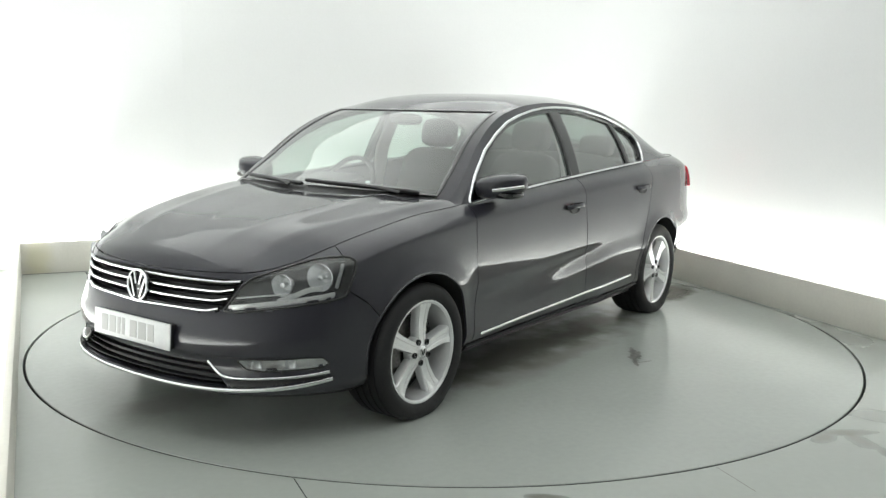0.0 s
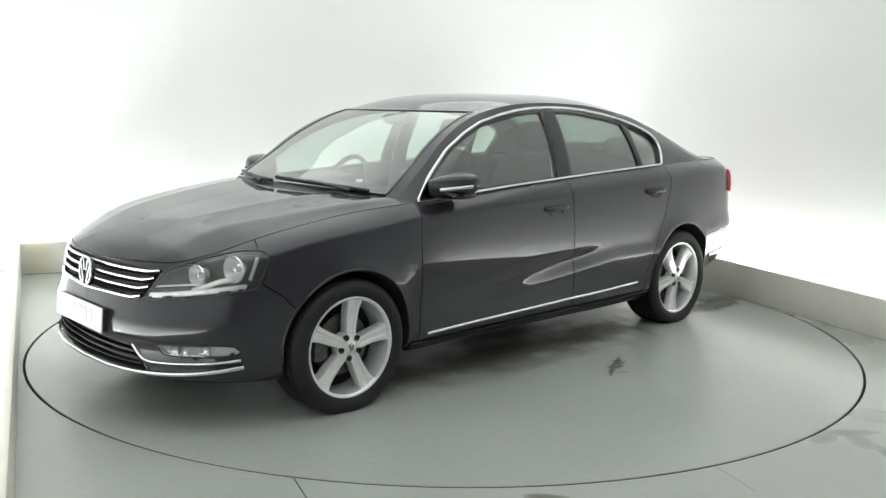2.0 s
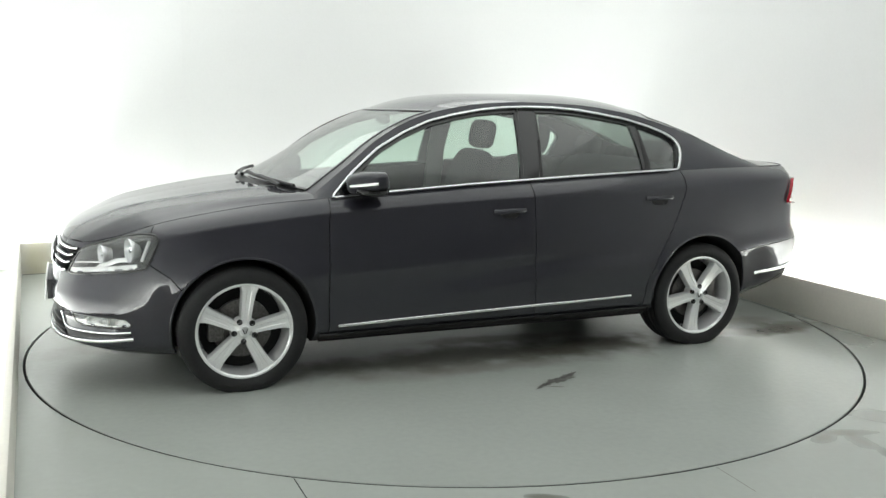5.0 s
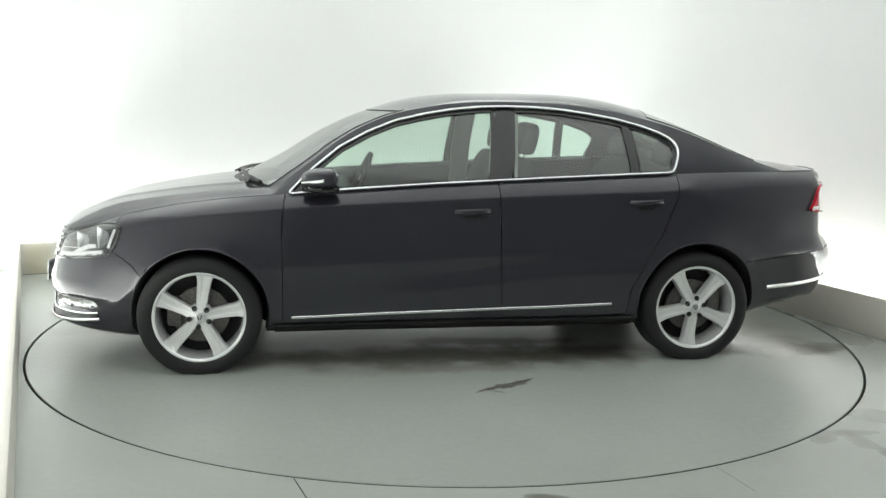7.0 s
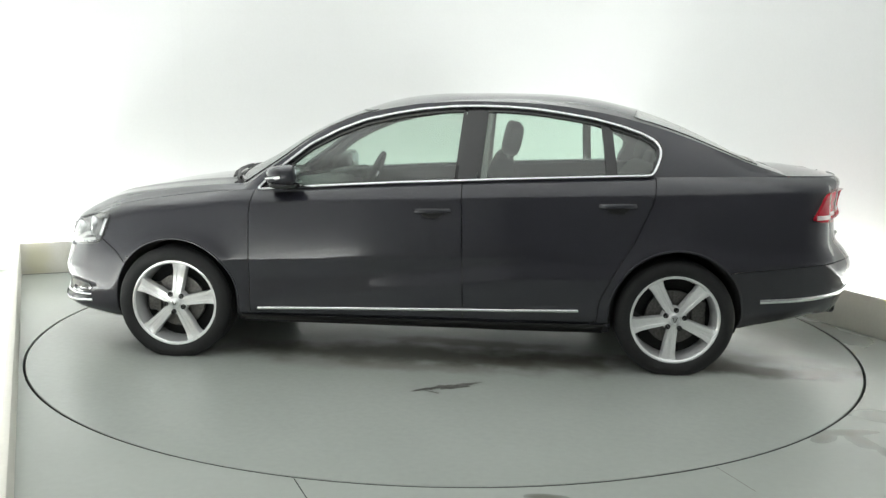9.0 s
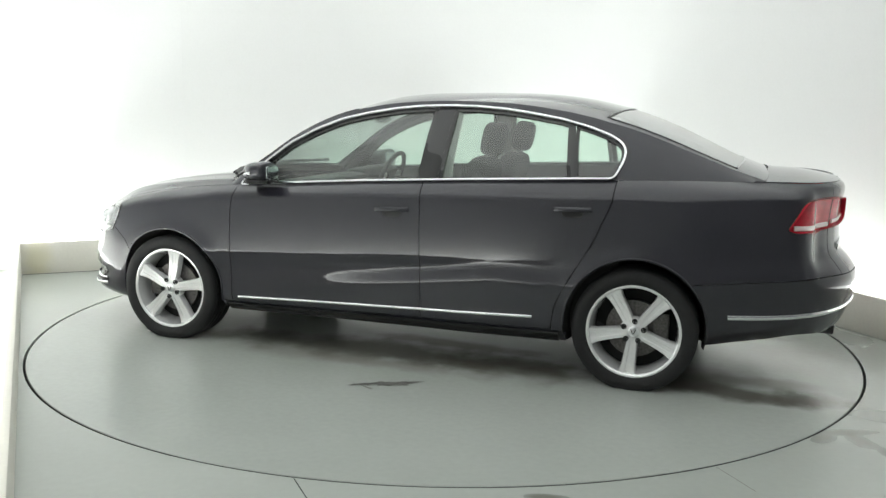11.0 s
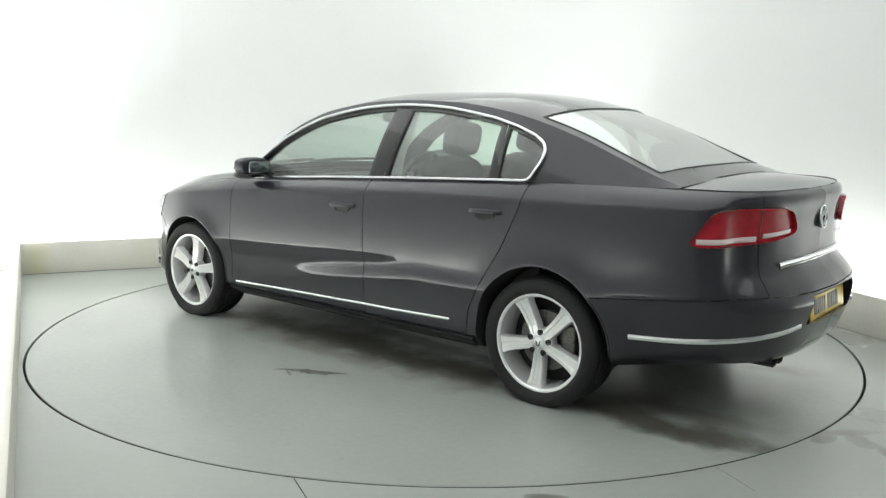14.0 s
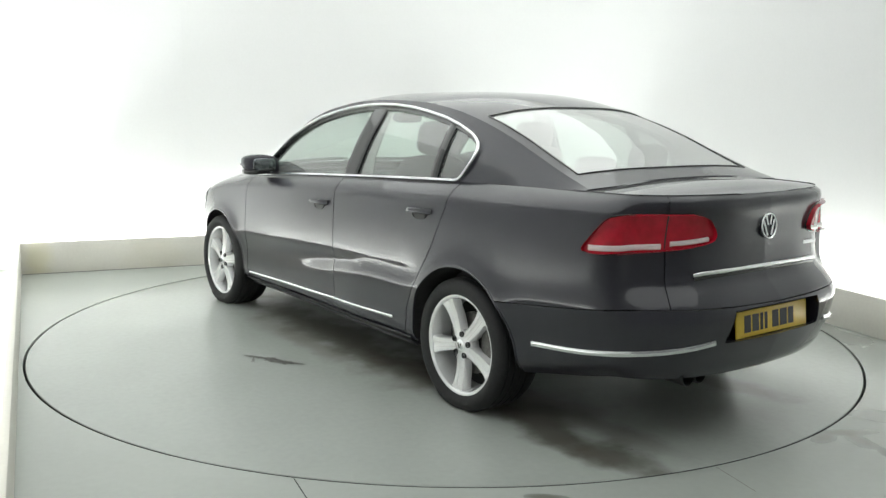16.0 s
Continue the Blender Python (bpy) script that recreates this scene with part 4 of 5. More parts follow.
def build_underbody(car):
    # floor pan, wheel housings
    n = 60
    xs = np.linspace(2.02, -2.02, n)
    V = []
    for x in xs:
        s = sx(x)
        p = _oc(s)
        y = max(0.05, float(p[1]) - (0.19 if abs(x) > 1.6 else 0.09))
        for h in (1.03, 0.6, 0.2, 0.0):
            V.append((x, y * min(1, h), float(Z_BOT(s)) + 0.012))
    W_, F = symmetric(V, grid_faces(n, 4))
    keep = []
    for f in F:
        c = W_[list(f)].mean(0)
        if min(abs(c[0] - 1.356), abs(c[0] + 1.356)) < 0.37 and abs(c[1]) > 0.60:
            continue
        keep.append(f)
    mesh_object("floor_pan", W_, keep, LINER, car, "black underbody")
    for cx, cz, rad in ARCH:
        a = np.linspace(-0.30, math.pi + 0.30, 40)
        V = []
        for t in a:
            x, z = cx + (rad - 0.001) * math.cos(t), cz + (rad - 0.001) * math.sin(t)
            yo = float(skin(sx(x), z)[1]) - 0.004
            for y, g in ((yo, 0), (yo - 0.012, 0.004), (yo - 0.05, 0.014), (0.62, 0.016), (0.60, 0.05), (0.60, 0.20), (0.60, 0.34)):
                V.append((cx + (rad - g) * math.cos(t), y, cz + (rad - g) * math.sin(t)) if g < 0.3 else (cx, y, cz))
        a2 = np.linspace(-0.12 if cx > 0 else -0.02, math.pi + 0.16, 60)
        lipx, lipz = cx + rad * np.cos(a2), cz + rad * np.sin(a2)
        lip = skin(np.array([sx(x) for x in lipx]), lipz, -0.003)
        both("arch_lip", *sweep(lip, rounded(0.012, 0.014), None, False, (0, 1, 0)), PAINT, car)
        both("wheel_housing", V, grid_faces(len(a), 7), LINER, car, "black wheel housing")


def build_wheel(car, x, side, turn):
    """side: 1 left, -1 right. Built with its outer face towards +y."""
    wheel = empty("wheel", car)
    wheel.matrix_basis = pose(x, side * TRACK, HUB_Z, 0, 0, 0 if side > 0 else 180)
    R, r = TYRE_R, RIM_R
    prof = [(r - 0.012, -0.215), (r + 0.02, -0.225), (R - 0.045, -0.232), (R - 0.014, -0.222), (R - 0.002, -0.195)]
    for k in range(4):
        y0 = -0.185 + k * 0.041
        prof += [(R, y0), (R, y0 + 0.030), (R - 0.007, y0 + 0.0315), (R - 0.007, y0 + 0.0395)]
    prof += [(R, -0.021), (R - 0.003, -0.006), (R - 0.016, 0.010), (R - 0.040, 0.018), (r + 0.022, 0.016), (r + 0.008, 0.010), (r + 0.002, 0.004), (r - 0.006, -0.006)]
    V, F = lathe(prof, 96)
    flat = V[:, 2] < -HUB_Z   # contact patch, with the sidewall bulging over it
    V[:, 1] += np.where((V[:, 2] < -0.25) & (V[:, 1] > -0.01), 0.006, 0.0)
    V[flat, 2] = -HUB_Z
    mesh_object("tyre", V, F, RUBBER, wheel)
    rim = mesh_object("rim", *lathe([(r - 0.03, -0.20), (r - 0.035, -0.16), (r - 0.022, -0.04), (r - 0.016, -0.015), (r - 0.014, -0.004), (r - 0.006, 0.003), (r + 0.002, 0.003), (r + 0.003, -0.003), (r - 0.004, -0.012)], 72), ALLOY, wheel, "silver alloy rim")
    for k in range(5):
        a = radians(turn + 72 * k)
        # broad spoke: narrow waist at the hub, wide at the rim, with a shallow groove
        V = []
        rs = np.linspace(0.036, r - 0.010, 14)
        for q in rs:
            f = (q - 0.036) / (r - 0.046)
            hw = 0.027 + 0.013 * f ** 1.2 + 0.010 * max(0, f - 0.8) * 5
            y = -0.008 - 0.012 * math.sin(math.pi * min(1, f * 0.9)) + 0.004 * f
            for u, v in ((-1, -0.045), (-1, -0.010), (-0.86, 0.0), (-0.35, 0.0), (-0.25, -0.003), (0.25, -0.003), (0.35, 0.0), (0.86, 0.0), (1, -0.010), (1, -0.045)):
                tx, tz = q, u * hw
                V.append((-(tx * math.cos(a) - tz * math.sin(a)), y + v, tx * math.sin(a) + tz * math.cos(a)))
        F = grid_faces(len(rs), 10, True) + [tuple(range(10)), tuple(range(13 * 10, 14 * 10))]
        bm = bmesh.new()
        vs = [bm.verts.new(v) for v in V]
        for f in F:
            bm.faces.new([vs[i] for i in f])
        part("spoke", bm, ALLOY, rim)
    mesh_object("hub", *lathe([(0.001, -0.004), (0.028, -0.004), (0.031, -0.007), (0.050, -0.012), (0.066, -0.018), (0.070, -0.030), (0.070, -0.06)], 40), ALLOY, wheel)
    cap = mesh_object("hub_cap", *lathe([(0.001, 0.000), (0.022, -0.0005), (0.027, -0.004), (0.028, -0.008)], 32), SATIN, wheel, "silver hub cap with raised emblem")
    for pts in (((-0.012, 0.012), (-0.003, -0.012), (0.003, -0.012), (0.012, 0.012)),):
        mesh_object("emblem", *sweep([(u, 0.0015, v) for u, v in pts], rounded(0.004, 0.003), None, False, (0, 1, 0)), BLACK, cap)
    for k in range(5):
        a = radians(turn + 36 + 72 * k)
        c = np.array([-math.cos(a) * 0.052, 0, math.sin(a) * 0.052])
        V, F = lathe([(0.0135, -0.0125), (0.0140, -0.0035), (0.0095, -0.0045), (0.0085, -0.010), (0.001, -0.010)], 14)
        mesh_object("wheel_bolt", V + c, F, BLACK, wheel)
    mesh_object("brake_disc", *lathe([(0.05, -0.075), (0.145, -0.075), (0.146, -0.098), (0.05, -0.098)], 40), IRON, wheel, "grey iron brake disc")
    V, F = lathe([(0.205, -0.11), (0.206, -0.118), (0.001, -0.118)], 40)
    mesh_object("back_plate", V, F, LINER, wheel)
    part("brake_caliper", box(0.075, 0.07, 0.15, 0.012, 2, (0.13 if x > 0 else -0.13, -0.085, 0.02)), IRON, wheel)
    return wheel


def patch(poly, out, step=0.014, depth=0.0, gap=0.0):
    """A piece of the body's skin inside a polygon of (station, height), moved out."""
    A, B = columns([(min(max(a, 0), S_END), b) for a, b in poly], step)
    P = skin(A, B, out)
    P[(A < 2e-4) | (A > S_END - 2e-4), 1] = 0
    F = grid_faces(*A.shape)
    F = [tuple(reversed(f)) for f in F]
    if depth:
        return panel_mesh(P.reshape(-1, 3), [tuple(reversed(f)) for f in F], gap, depth)
    return P.reshape(-1, 3), [tuple(reversed(f)) for f in F]


def recess(poly, depth, closed=True):
    """The side walls and the back of a hollow in the skin."""
    loop = dense(poly, 120, closed)
    s = np.clip(loop[:, 0], 0, S_END)
    a, b = skin(s, loop[:, 1], 0.0), skin(s, loop[:, 1], -depth)
    n = len(loop)
    V = np.vstack([a, b])
    F = [(i, (i + 1) % n, n + (i + 1) % n, n + i) for i in range(n if closed else n - 1)
         if 0 < max(s[i], s[(i + 1) % n]) and min(s[i], s[(i + 1) % n]) < S_END]
    return joined((V, F), patch(poly, -depth, 0.016))


def gasket(car, name, poly, w, mat=None):
    """A thin dark joint round a lamp."""
    L = dense(poly, 150)
    P = skin(L[:, 0], L[:, 1], -0.001)
    _, nrm = outline(L[:, 0])
    both(name, *sweep(P, rounded(w, 0.010), np.concatenate([nrm, np.zeros((150, 1))], 1), True), mat or PIANO, car)


def bar_on_skin(pts, w, h, out, n=60):
    L = arc_line(pts, n)
    P = skin(L[:, 0], L[:, 1], out)
    p, nrm = outline(L[:, 0])
    N = np.concatenate([nrm, np.zeros((n, 1))], 1)
    return sweep(P, rounded(w, h), N)


def full_bar(pts, w, h, out, n=60, rear=False):
    """A bar across the middle of the nose or the tail."""
    L = arc_line(pts, n)
    P = skin(L[:, 0], L[:, 1], out)
    _, nrm = outline(L[:, 0])
    N = np.concatenate([nrm, np.zeros((n, 1))], 1)
    i0 = 0 if not rear else n - 1
    P[i0, 1] = 0
    if rear:
        P, N = P[::-1], N[::-1]
    fl = np.array([1, -1, 1])
    P2 = np.vstack([(P * fl)[::-1], P[1:]])
    N2 = np.vstack([(N * fl)[::-1], N[1:]])
    return sweep(P2, rounded(w, h), N2)


def badge(car, x, z, r, face):
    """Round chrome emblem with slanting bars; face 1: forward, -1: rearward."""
    a = np.linspace(0, 2 * np.pi, 40, endpoint=False)
    ring = [(x + face * 0.006 - face * 0.3 * r * math.sin(t) * 0.3, r * math.cos(t), z + r * math.sin(t)) for t in a]
    b = mesh_object("emblem", *sweep(ring, rounded(r * 0.17, 0.012), None, True, (face, 0, 0)), CHROME, car, "round chrome emblem")
    V, F = lathe([(0.001, 0), (r * 0.97, 0), (r, -0.012)], 32)
    m = Matrix.Translation((x, 0, z)) @ Euler((0, 0, radians(-90 * face))).to_matrix().to_4x4() @ Euler((radians(8), 0, 0)).to_matrix().to_4x4()
    mesh_object("emblem_back", placed(V, m), F, PIANO if face > 0 else LAMPGREY, b)
    for pts in (((-0.38, 0.80), (-0.16, 0.05)), ((0.38, 0.80), (0.16, 0.05)), ((-0.76, 0.48), (-0.26, -0.80)), ((0.76, 0.48), (0.26, -0.80))):
        L = [(x + face * 0.006 - face * 0.09 * v * r, u * r, z + v * r) for u, v in pts]
        mesh_object("emblem_bar", *sweep(L, rounded(r * 0.18, 0.010), None, False, (face, 0, 0)), CHROME, b)


def plate(car, x, z, face, mat, ink, tilt):
    m = Matrix.Translation((x, 0, z)) @ Euler((0, radians(-tilt * face), 0)).to_matrix().to_4x4()
    p = part("number_plate", box(0.008, 0.520, 0.112, 0.003, 2), mat, car, ("white" if face > 0 else "yellow") + " number plate with dark bars")
    p.matrix_basis = m
    y = -0.205
    for k, (w, gap) in enumerate(((0.046, 0.011), (0.046, 0.011), (0.020, 0.011), (0.020, 0.036), (0.046, 0.011), (0.052, 0.011), (0.040, 0.0))):
        part("plate_bar", box(0.002, w, 0.072, 0.0, 1, (face * 0.0045, face * (y + w / 2) * 1, 0)), ink, p)
        y += w + gap
    return p


def build_front(car):
    both("headlamp_housing", *recess(HEADLAMP, 0.085), LAMPGREY, car, "grey headlamp housing")
    g = both("headlamp_cover", *patch(HEADLAMP, 0.0, 0.014), CLEAR, car, "clear headlamp cover")
    for o in g:
        o.visible_shadow = False
    for side in (1, -1):
        for y, z, r, xx in ((0.640, 0.668, 0.046, 1.985), (0.735, 0.694, 0.058, 1.865)):
            V, F = lathe([(0.005, -0.055), (0.028, -0.048), (r * 0.8, -0.022), (r * 0.97, 0.0), (r, 0.004), (r, -0.004)], 32)
            m = Matrix.Translation((xx - 0.0, side * (y - 0.0), z)) @ Euler((0, 0, radians(-90 + side * 14))).to_matrix().to_4x4()
            bowl = mesh_object("lamp_reflector", placed(V, m), F, REFLECT, car, "bright round lamp reflector")
            V, F = lathe([(0.001, 0.0), (0.010, -0.002), (0.013, -0.012), (0.012, -0.05)], 16)
            mesh_object("bulb", placed(V, m), F, CHROME, bowl)
    gasket(car, "lamp_joint", HEADLAMP, 0.010)
    gasket(car, "lamp_joint", FOG, 0.007)
    # bright lower bar of the headlamp and the pillar between the bowls
    low = [(sy_front(0.490), 0.574), (sx(2.0), 0.603), (sx(1.84), 0.626)]
    both("lamp_bar", *bar_on_skin(low, 0.024, 0.005, -0.005), LAMPTRIM, car, "bright lower lamp strip")
    both("lamp_bar", *bar_on_skin([(sy_front(0.52), 0.614), (sy_front(0.60), 0.624), (sx(2.0), 0.634)], 0.007, 0.005, -0.006), LAMPTRIM, car)
    both("lamp_bar", *bar_on_skin([(sx(2.04), 0.604), (sx(1.985), 0.628), (sx(1.93), 0.650), (sx(1.885), 0.656)], 0.022, 0.005, -0.007), LAMPTRIM, car)
    both("indicator_reflector", *bar_on_skin([(sx(1.825), 0.648), (sx(1.81), 0.690), (sx(1.79), 0.742)], 0.016, 0.010, -0.026), SATIN, car, "bright faceted indicator reflector")
    both("lamp_eyebrow", *bar_on_skin([(sy_front(0.565), 0.676), (sx(2.00), 0.720), (sx(1.86), 0.748), (sx(1.775), 0.752)], 0.016, 0.03, -0.028), LAMPGREY, car)
    # grille
    mesh_object("grille", *symmetric(*recess(GRILLE, 0.05)), BLACK, car, "black radiator grille")
    for k, z in enumerate((0.676, 0.639, 0.602, 0.560)):
        ye = np.interp(z, [0.558, 0.59, 0.684], [0.447, 0.480, 0.541])
        edge = [(0.0, z + (-0.006 if k == 3 else 0.0)), (sy_front(0.25), z), (sy_front(ye * 0.85), z), (sy_front(ye), z + (0.006 if k == 0 else 0.012))]
        mesh_object("grille_bar", *full_bar(edge, 0.0115 if k else 0.011, 0.02, 0.001), CHROME, car, "chrome grille bar")
    for z in (0.574, 0.586, 0.615, 0.626, 0.652, 0.663):
        ye = np.interp(z, [0.558, 0.59, 0.684], [0.445, 0.478, 0.538])
        mesh_object("grille_fin", *full_bar([(0.0, z), (sy_front(0.25), z), (sy_front(ye), z + 0.008)], 0.004, 0.03, -0.025, 40), BLACK, car)
    badge(car, 2.198, 0.622, 0.064, 1)
    # lower intake, fins, bright lips
    mesh_object("lower_intake", *symmetric(*recess(INTAKE, 0.07)), BLACK, car, "black lower intake")
    for z in (0.278, 0.303, 0.328):
        mesh_object("intake_fin", *full_bar([(0.0, z), (sy_front(0.25), z), (sy_front(np.interp(z, [0.256, 0.352], [0.49, 0.41])), z)], 0.007, 0.035, -0.02, 40), BLACK, car)
    mesh_object("bumper_lip", *full_bar([(0.0, 0.236), (sy_front(0.25), 0.238), (sy_front(0.5), 0.246), (sx(2.0), 0.262), (sx(1.86), 0.281)], 0.017, 0.014, 0.006, 90), CHROME, car, "chrome bumper lip")
    both("fog_trim", *bar_on_skin([(sy_front(0.405), 0.354), (sy_front(0.44), 0.322), (sy_front(0.475), 0.300), (sy_front(0.53), 0.293), (sx(2.0), 0.298), (sx(1.87), 0.311)], 0.013, 0.012, 0.003, 70), CHROME, car, "chrome fog lamp trim")
    both("bumper_insert", *patch([(sy_front(0.49), 0.283), (sx(1.88), 0.300), (sx(1.87), 0.290), (sy_front(0.52), 0.258)], 0.003, 0.012, 0.006), BLACK, car, "black bumper insert")
    both("fog_housing", *recess(FOG, 0.035), ALLOY, car, "bright fog lamp housing")
    g = both("fog_cover", *patch(FOG, 0.001, 0.012), CLEAR, car, "clear fog lamp cover")
    for o in g:
        o.visible_shadow = False
    for side in (1, -1):
        for s_, z in ((sy_front(0.60), 0.342), (sx(2.0), 0.347)):
            c = skin(s_, z, -0.014)
            V, F = lathe([(0.004, -0.018), (0.020, -0.012), (0.026, 0.004)], 20)
            m = Matrix.Translation((c[0], side * c[1], c[2])) @ Euler((0, 0, radians(-90 + side * 25))).to_matrix().to_4x4()
            mesh_object("fog_reflector", placed(V, m), F, REFLECT, car)
    pl = part("plate_holder", box(0.03, 0.500, 0.100, 0.004, 2, (2.222, 0, 0.438)), BLACK, car)
    plate(car, 2.243, 0.440, 1, WHITEPLATE, GREYINK, 4)


def build_sides(car):
    both("side_strip", *bar_on_skin([(sx(0.89), 0.288), (sx(0.5), 0.300), (sx(-0.2), 0.318), (sx(-0.845), 0.336)], 0.016, 0.016, 0.006, 70), CHROME, car, "chrome sill strip")
    both("sill_cover", *patch([(sx(0.98), 0.205), (sx(-0.98), 0.215), (sx(-0.98), 0.262), (sx(0.98), 0.246)], 0.004, 0.02, 0.01), BLACK, car, "black sill cover")
    for x, z in ((-0.06, 0.838), (-1.03, 0.886)):
        cup = []
        c = skin(sx(x + 0.01), z - 0.004)
        a = np.linspace(0, 2 * np.pi, 28, endpoint=False)
        poly = [(sx(x) + 0.054 * math.copysign(abs(math.cos(t)) ** 0.7, math.cos(t)) + 0.0, z - 0.006 + 0.026 * math.copysign(abs(math.sin(t)) ** 0.8, math.sin(t))) for t in a]
        # flat black patch on the skin paints the shade of the handle's recess
        cups = both("handle_cup_shade", *patch(poly, 0.0012, 0.010, 0.004), BLACK, car, "dark handle recess")
        L = np.linspace(-0.092, 0.092, 20)
        ss = sx(x) + L
        zz = z + 0.008 + 0.004 * np.cos(L / 0.092 * 1.5) + (-L) * -0.03
        P = skin(ss, zz, 0.0)
        P[:, 1] += 0.030 * np.clip(1 - (abs(L) / 0.092) ** 4, 0, 1) + 0.004
        V, F = sweep(P, rounded(0.026, 0.016), None, False, (0, 1, 0.2))
        for o, sgn in zip(cups, (1, -1)):
            VV, FF = (V, F) if sgn > 0 else mirrored(V, F)
            mesh_object("door_handle", VV, FF, PAINT, o, "dark painted door handle")
    # door mirrors
    for sgn in (1, -1):
        V, F = superbox(0.262, 0.256, 0.122, 16, 3.3)
        V = np.array(V)
        V[:, 0] = np.where(V[:, 0] < 0, V[:, 0] * 0.285, V[:, 0]) * (1 - np.where(V[:, 0] > 0, 0.45, 0.0) * np.clip(V[:, 1] / 0.11, 0, 1))
        V[:, 2] *= 1 - 0.16 * np.clip(V[:, 1] / 0.11, 0, 1)
        V[:, 2] += 0.012 * (V[:, 1] / 0.11)
        V = placed(V, pose(0.70, 0.884, 1.012, 0, 4, 6))
        if sgn < 0:
            V, F = mirrored(V, F)
        mir = mesh_object("door_mirror", V, F, PAINT, car, "dark painted door mirror")
        V, F = superbox(0.016, 0.165, 0.078, 10, 5)
        V = placed(V, pose(0.662, 0.882, 1.012, 0, 4, 6))
        mesh_object("mirror_glass", *((V, F) if sgn > 0 else mirrored(V, F)), MIRROR, mir, "mirror glass")
        V, F = superbox(0.17, 0.205, 0.045, 10, 3)
        V = placed(V, pose(0.725, 0.890, 0.972, -4, 0, 4))
        mesh_object("mirror_base", *((V, F) if sgn > 0 else mirrored(V, F)), PIANO, mir)
        path = []
        for y in np.linspace(0.0, 0.1245, 18):
            front = 0.131 * (1 - (y / 0.128) ** 3.3) ** (1 / 3.3) * (1 - 0.45 * min(1, y / 0.11))
            path.append((front + 0.001, y, 0.012 * y / 0.11 - 0.010))
        path = placed(path, pose(0.70, 0.884, 1.012, 0, 4, 6))
        V, F = sweep(path, rounded(0.016, 0.012), None, False, (1, 0.3, 0))
        mesh_object("mirror_lamp", *((V, F) if sgn > 0 else mirrored(V, F)), CHROME, mir, "bright indicator strip")
        V, F = sweep([(0.74, 0.775, 0.965), (0.715, 0.84, 0.966), (0.685, 0.90, 0.985)], rounded(0.085, 0.04), None, False, (0, 0, 1))
        mesh_object("mirror_arm", *((V, F) if sgn > 0 else mirrored(V, F)), PIANO, mir)


def build_rear(car):
    gasket(car, "lamp_joint", TAIL, 0.008)
    both("tail_lamp", *patch(TAIL, 0.004, 0.014, 0.02), REDGLASS, car, "red tail lamp")
    both("tail_lamp_strip", *bar_on_skin([(sx(-2.07), 0.850), (sx(-2.13), 0.850), (sy_rear(0.72), 0.852), (sy_rear(0.625), 0.855)], 0.024, 0.010, 0.005, 40), PALERED, car, "pale reversing lamp strip")
    both("tail_lamp_strip", *bar_on_skin([(sy_rear(0.585), 0.866), (sy_rear(0.48), 0.872), (sy_rear(0.39), 0.880)], 0.020, 0.010, 0.006, 30), PALERED, car, "pale reversing lamp strip")
    both("tail_lamp_seam", *bar_on_skin([(sy_rear(0.608), 0.846), (sy_rear(0.606), 0.90), (sy_rear(0.60), 0.986)], 0.006, 0.006, 0.003, 20), BLACK, car)
    mesh_object("boot_strip", *full_bar([(sy_rear(0.47), 0.735), (sy_rear(0.40), 0.741), (sy_rear(0.2), 0.746), (S_END, 0.748)], 0.020, 0.02, 0.004, 60, True), CHROME, car, "chrome boot strip")
    mesh_object("boot_shadow_gap", *full_bar([(sy_rear(0.46), 0.718), (sy_rear(0.40), 0.724), (sy_rear(0.2), 0.729), (S_END, 0.731)], 0.014, 0.012, -0.002, 60, True), PIANO, car)
    both("rear_strip", *bar_on_skin([(sx(-1.80), 0.402), (sx(-2.0), 0.412), (sx(-2.2), 0.430), (sy_rear(0.55), 0.452), (sy_rear(0.40), 0.472)], 0.024, 0.014, 0.004, 70), CHROME, car, "chrome rear bumper strip")
    mesh_object("plate_recess", *symmetric(*recess(PLATE_CUT, 0.062)), PAINT, car)
    plate(car, -2.388, 0.520, -1, YELLOWPLATE, INK, 6)
    badge(car, -2.334, 0.916, 0.052, -1)
    for y, w in ((-0.38, 0.11),):
        c = skin(sy_rear(abs(y)), 0.82, 0.003)
        part("model_bar", box(0.004, w, 0.016, 0.001, 1, (c[0], y, 0.815)), SATIN, car, "small chrome lettering bar")
    for y in (0.50, 0.42):
        V, F = lathe([(0.034, 0.30), (0.038, 0.30), (0.039, 0.0), (0.035, -0.004), (0.034, 0.05), (0.034, 0.2), (0.001, 0.2)], 24)
        mesh_object("exhaust_pipe", placed(V, pose(-2.31, y - 0.05, 0.316, 0, 0, -90)), F, BLACK, car, "dark exhaust pipe")


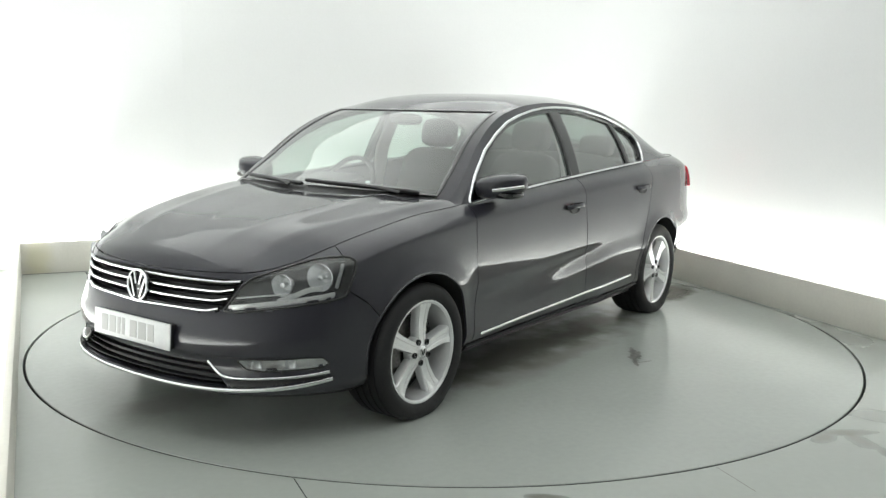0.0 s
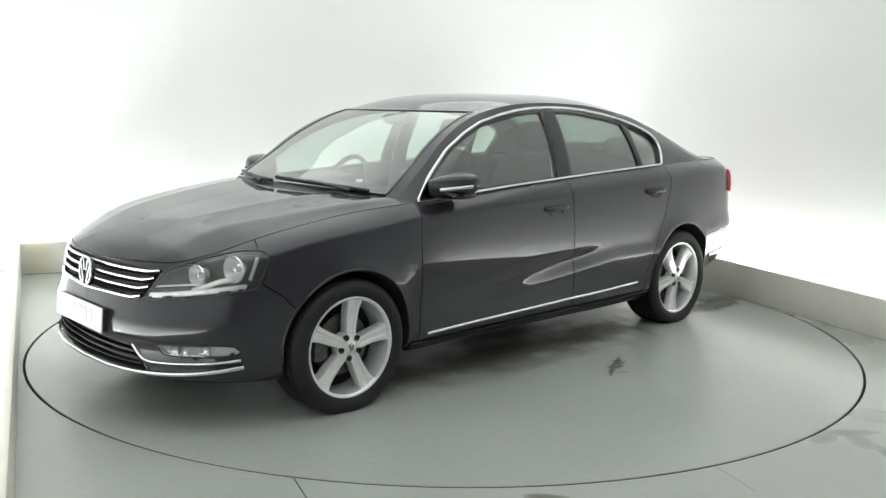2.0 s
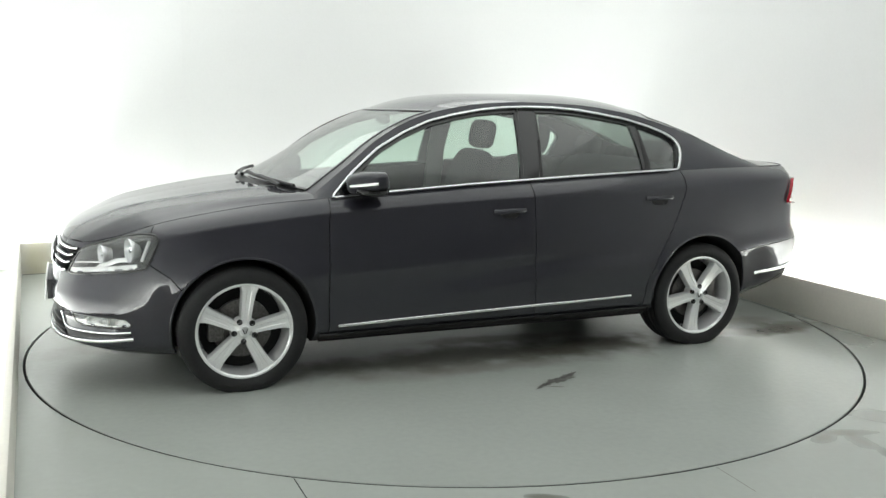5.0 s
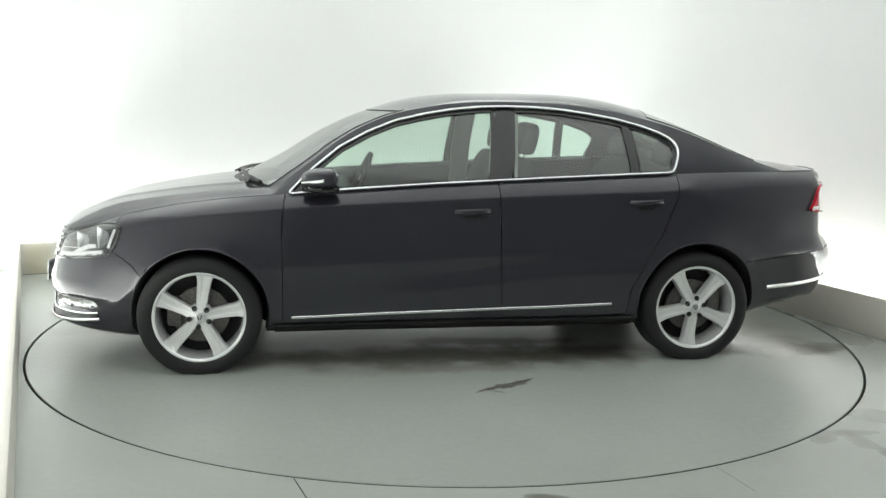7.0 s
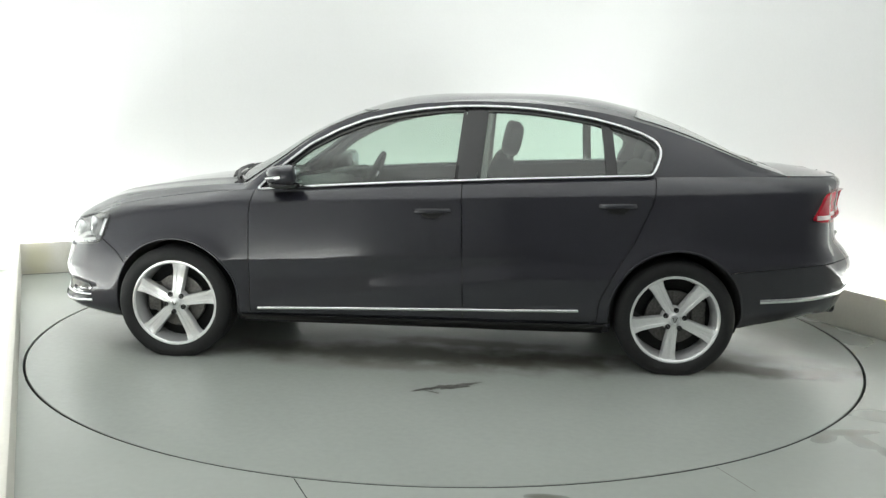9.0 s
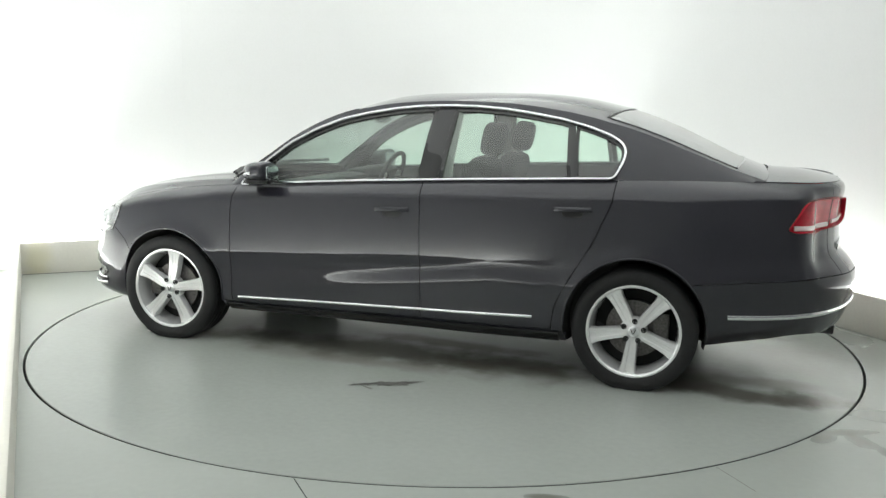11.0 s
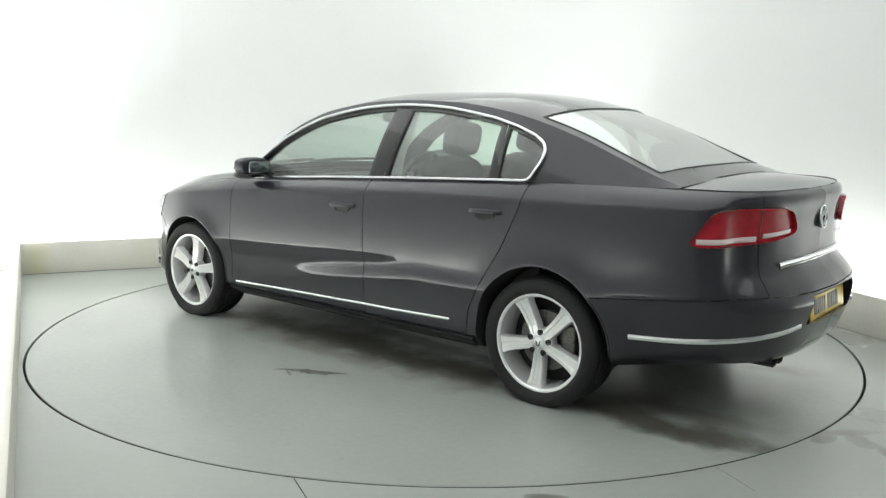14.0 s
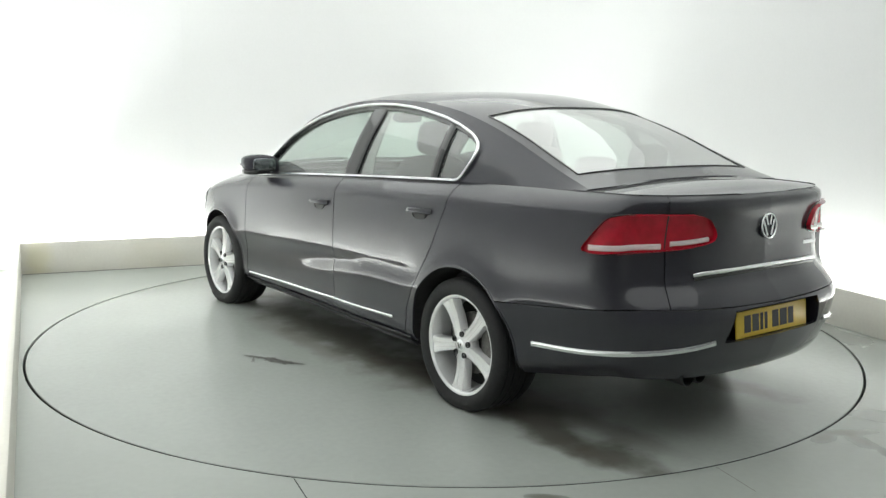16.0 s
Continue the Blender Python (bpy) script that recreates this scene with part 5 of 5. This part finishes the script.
def build_interior(car):
    def cushion(name, sz, m, mat, parent, label="", sq=4.5):
        V, F = superbox(*sz, 12, sq)
        return mesh_object(name, placed(V, m), F, mat, parent, label)
    for y in (0.36, -0.36):
        seat = cushion("front_seat", (0.50, 0.50, 0.17), pose(0.02, y, 0.47, 0, -6, 0), SEAT, car, "charcoal cloth front seat")
        cushion("seat_back", (0.15, 0.48, 0.66), pose(-0.33, y, 0.80, 0, -20, 0), SEAT, seat)
        cushion("headrest", (0.11, 0.27, 0.19), pose(-0.475, y, 1.215, 0, -12, 0), SEAT, seat, sq=3.6)
        for dy in (-0.06, 0.06):
            mesh_object("headrest_post", *sweep([(-0.43, y + dy, 1.05), (-0.465, y + dy, 1.16)], rounded(0.012, 0.012), None, False, (0, 1, 0)), CHROME, seat)
    bench = cushion("rear_bench", (0.52, 1.26, 0.18), pose(-0.86, 0, 0.47, 0, -6, 0), SEAT, car, "charcoal cloth rear bench")
    cushion("bench_back", (0.16, 1.28, 0.60), pose(-1.20, 0, 0.80, 0, -24, 0), SEAT, bench)
    for y in (0.40, 0.0, -0.40):
        cushion("headrest", (0.10, 0.26, 0.15 if y else 0.10), pose(-1.335, y, 1.135 if y else 1.10, 0, -12, 0), SEAT, bench, sq=3.6)
    # parcel shelf, dashboard, door cards, floor, firewall
    part("parcel_shelf", box(0.50, 1.20, 0.03, 0.008, 2, (-1.62, 0, 1.02)), DASH, car, "black parcel shelf")
    cushion("dashboard", (0.62, 1.40, 0.26), pose(0.82, 0, 0.80, 0, 8, 0), DASH, car, "black dashboard")
    cushion("instrument_hood", (0.24, 0.38, 0.08), pose(0.60, -0.36, 0.945, 0, 8, 0), DASH, car)
    part("centre_console", box(0.9, 0.20, 0.25, 0.03, 3, (0.15, 0, 0.45)), DASH, car)
    xs = np.linspace(0.92, -1.25, 30)
    V = []
    for x in xs:
        s = sx(x)
        y = float(skin(s, Z_TOP(s))[1])
        for z, dy in ((0.26, -0.02), (0.5, -0.05), (0.72, -0.06), (0.86, -0.045), (float(Z_TOP(s)) - 0.012, -0.03), (float(Z_TOP(s)) - 0.004, -0.012)):
            V.append((x, y + dy, z))
    both("door_card", V, grid_faces(30, 6), DASH, car, "black door card")
    wheel = empty("steering_wheel", car)
    wheel.matrix_basis = pose(0.45, -0.36, 0.915, 0, -24, 0)
    a = np.linspace(0, 2 * np.pi, 40, endpoint=False)
    mesh_object("wheel_rim", *sweep([(0, 0.178 * math.cos(t), 0.178 * math.sin(t)) for t in a], rounded(0.028, 0.03), None, True, (1, 0, 0)), DASH, wheel)
    cushion("wheel_boss", (0.06, 0.16, 0.13), pose(0.02, 0, 0, 0, 0, 0), DASH, wheel)
    for p in ((0.17, 0.02), (-0.17, 0.02), (0.0, -0.17)):
        mesh_object("wheel_spoke", *sweep([(0.015, 0, 0), (0.0, *p)], rounded(0.04, 0.02), None, False, (1, 0, 0)), SATIN, wheel)
    cushion("rear_view_mirror", (0.035, 0.23, 0.065), pose(0.36, 0, 1.315, 0, 10, 0), PIANO, car, "black rear view mirror", 3)
    for x, z0, z1, y0, y1 in ((-0.27, 0.75, 1.36, 0.765, 0.60),):
        V, F = sweep([(x, y0, z0), (x - 0.01, (y0 + y1) / 2 + 0.02, (z0 + z1) / 2 + 0.06), (x - 0.03, y1, z1)], rounded(0.13, 0.03), None, False, (0, 1, 0.3))
        both("pillar_cover", V, F, PALE, car, "pale grey inner pillar cover")
    # inner shells that keep the gaps and cut-outs dark
    mesh_object("bulkhead", *symmetric([(1.02, 0.0, 0.25), (1.02, 0.66, 0.25), (1.06, 0.0, 0.90), (1.02, 0.66, 0.86)], [(0, 1, 3, 2)]), LINER, car)
    mesh_object("boot_liner", *symmetric([(-1.34, 0.0, 0.25), (-1.34, 0.66, 0.25), (-1.42, 0.0, 1.0), (-1.42, 0.66, 1.0)], [(0, 1, 3, 2)]), LINER, car)


def build_car():
    thing = empty("saloon_car")
    tagged(thing, "dark grey metallic four-door saloon car standing on turntable", "car")
    build_lower_body(thing)
    build_cabin(thing)
    build_hood_and_deck(thing)
    build_underbody(thing)
    for wx, wt in ((AXLE, 82), (-AXLE, 48)):
        build_wheel(thing, wx, 1, wt)
        build_wheel(thing, wx, -1, wt)
    build_front(thing)
    build_sides(thing)
    build_rear(thing)
    build_interior(thing)
    return thing


car = build_car()


# ================= what moves =================
def motions():
    base = pose(CAR_OFF[0], CAR_OFF[1], 0, 0, 0, CAR_OFF[2])
    table, carry = [], []
    for t, heading in TURN:
        r = pose(0, 0, 0, 0, 0, heading - CAR_OFF[2])
        table.append((t, r))
        carry.append((t, r @ base))
    walk(turntable, table)
    walk(car, carry)


motions()
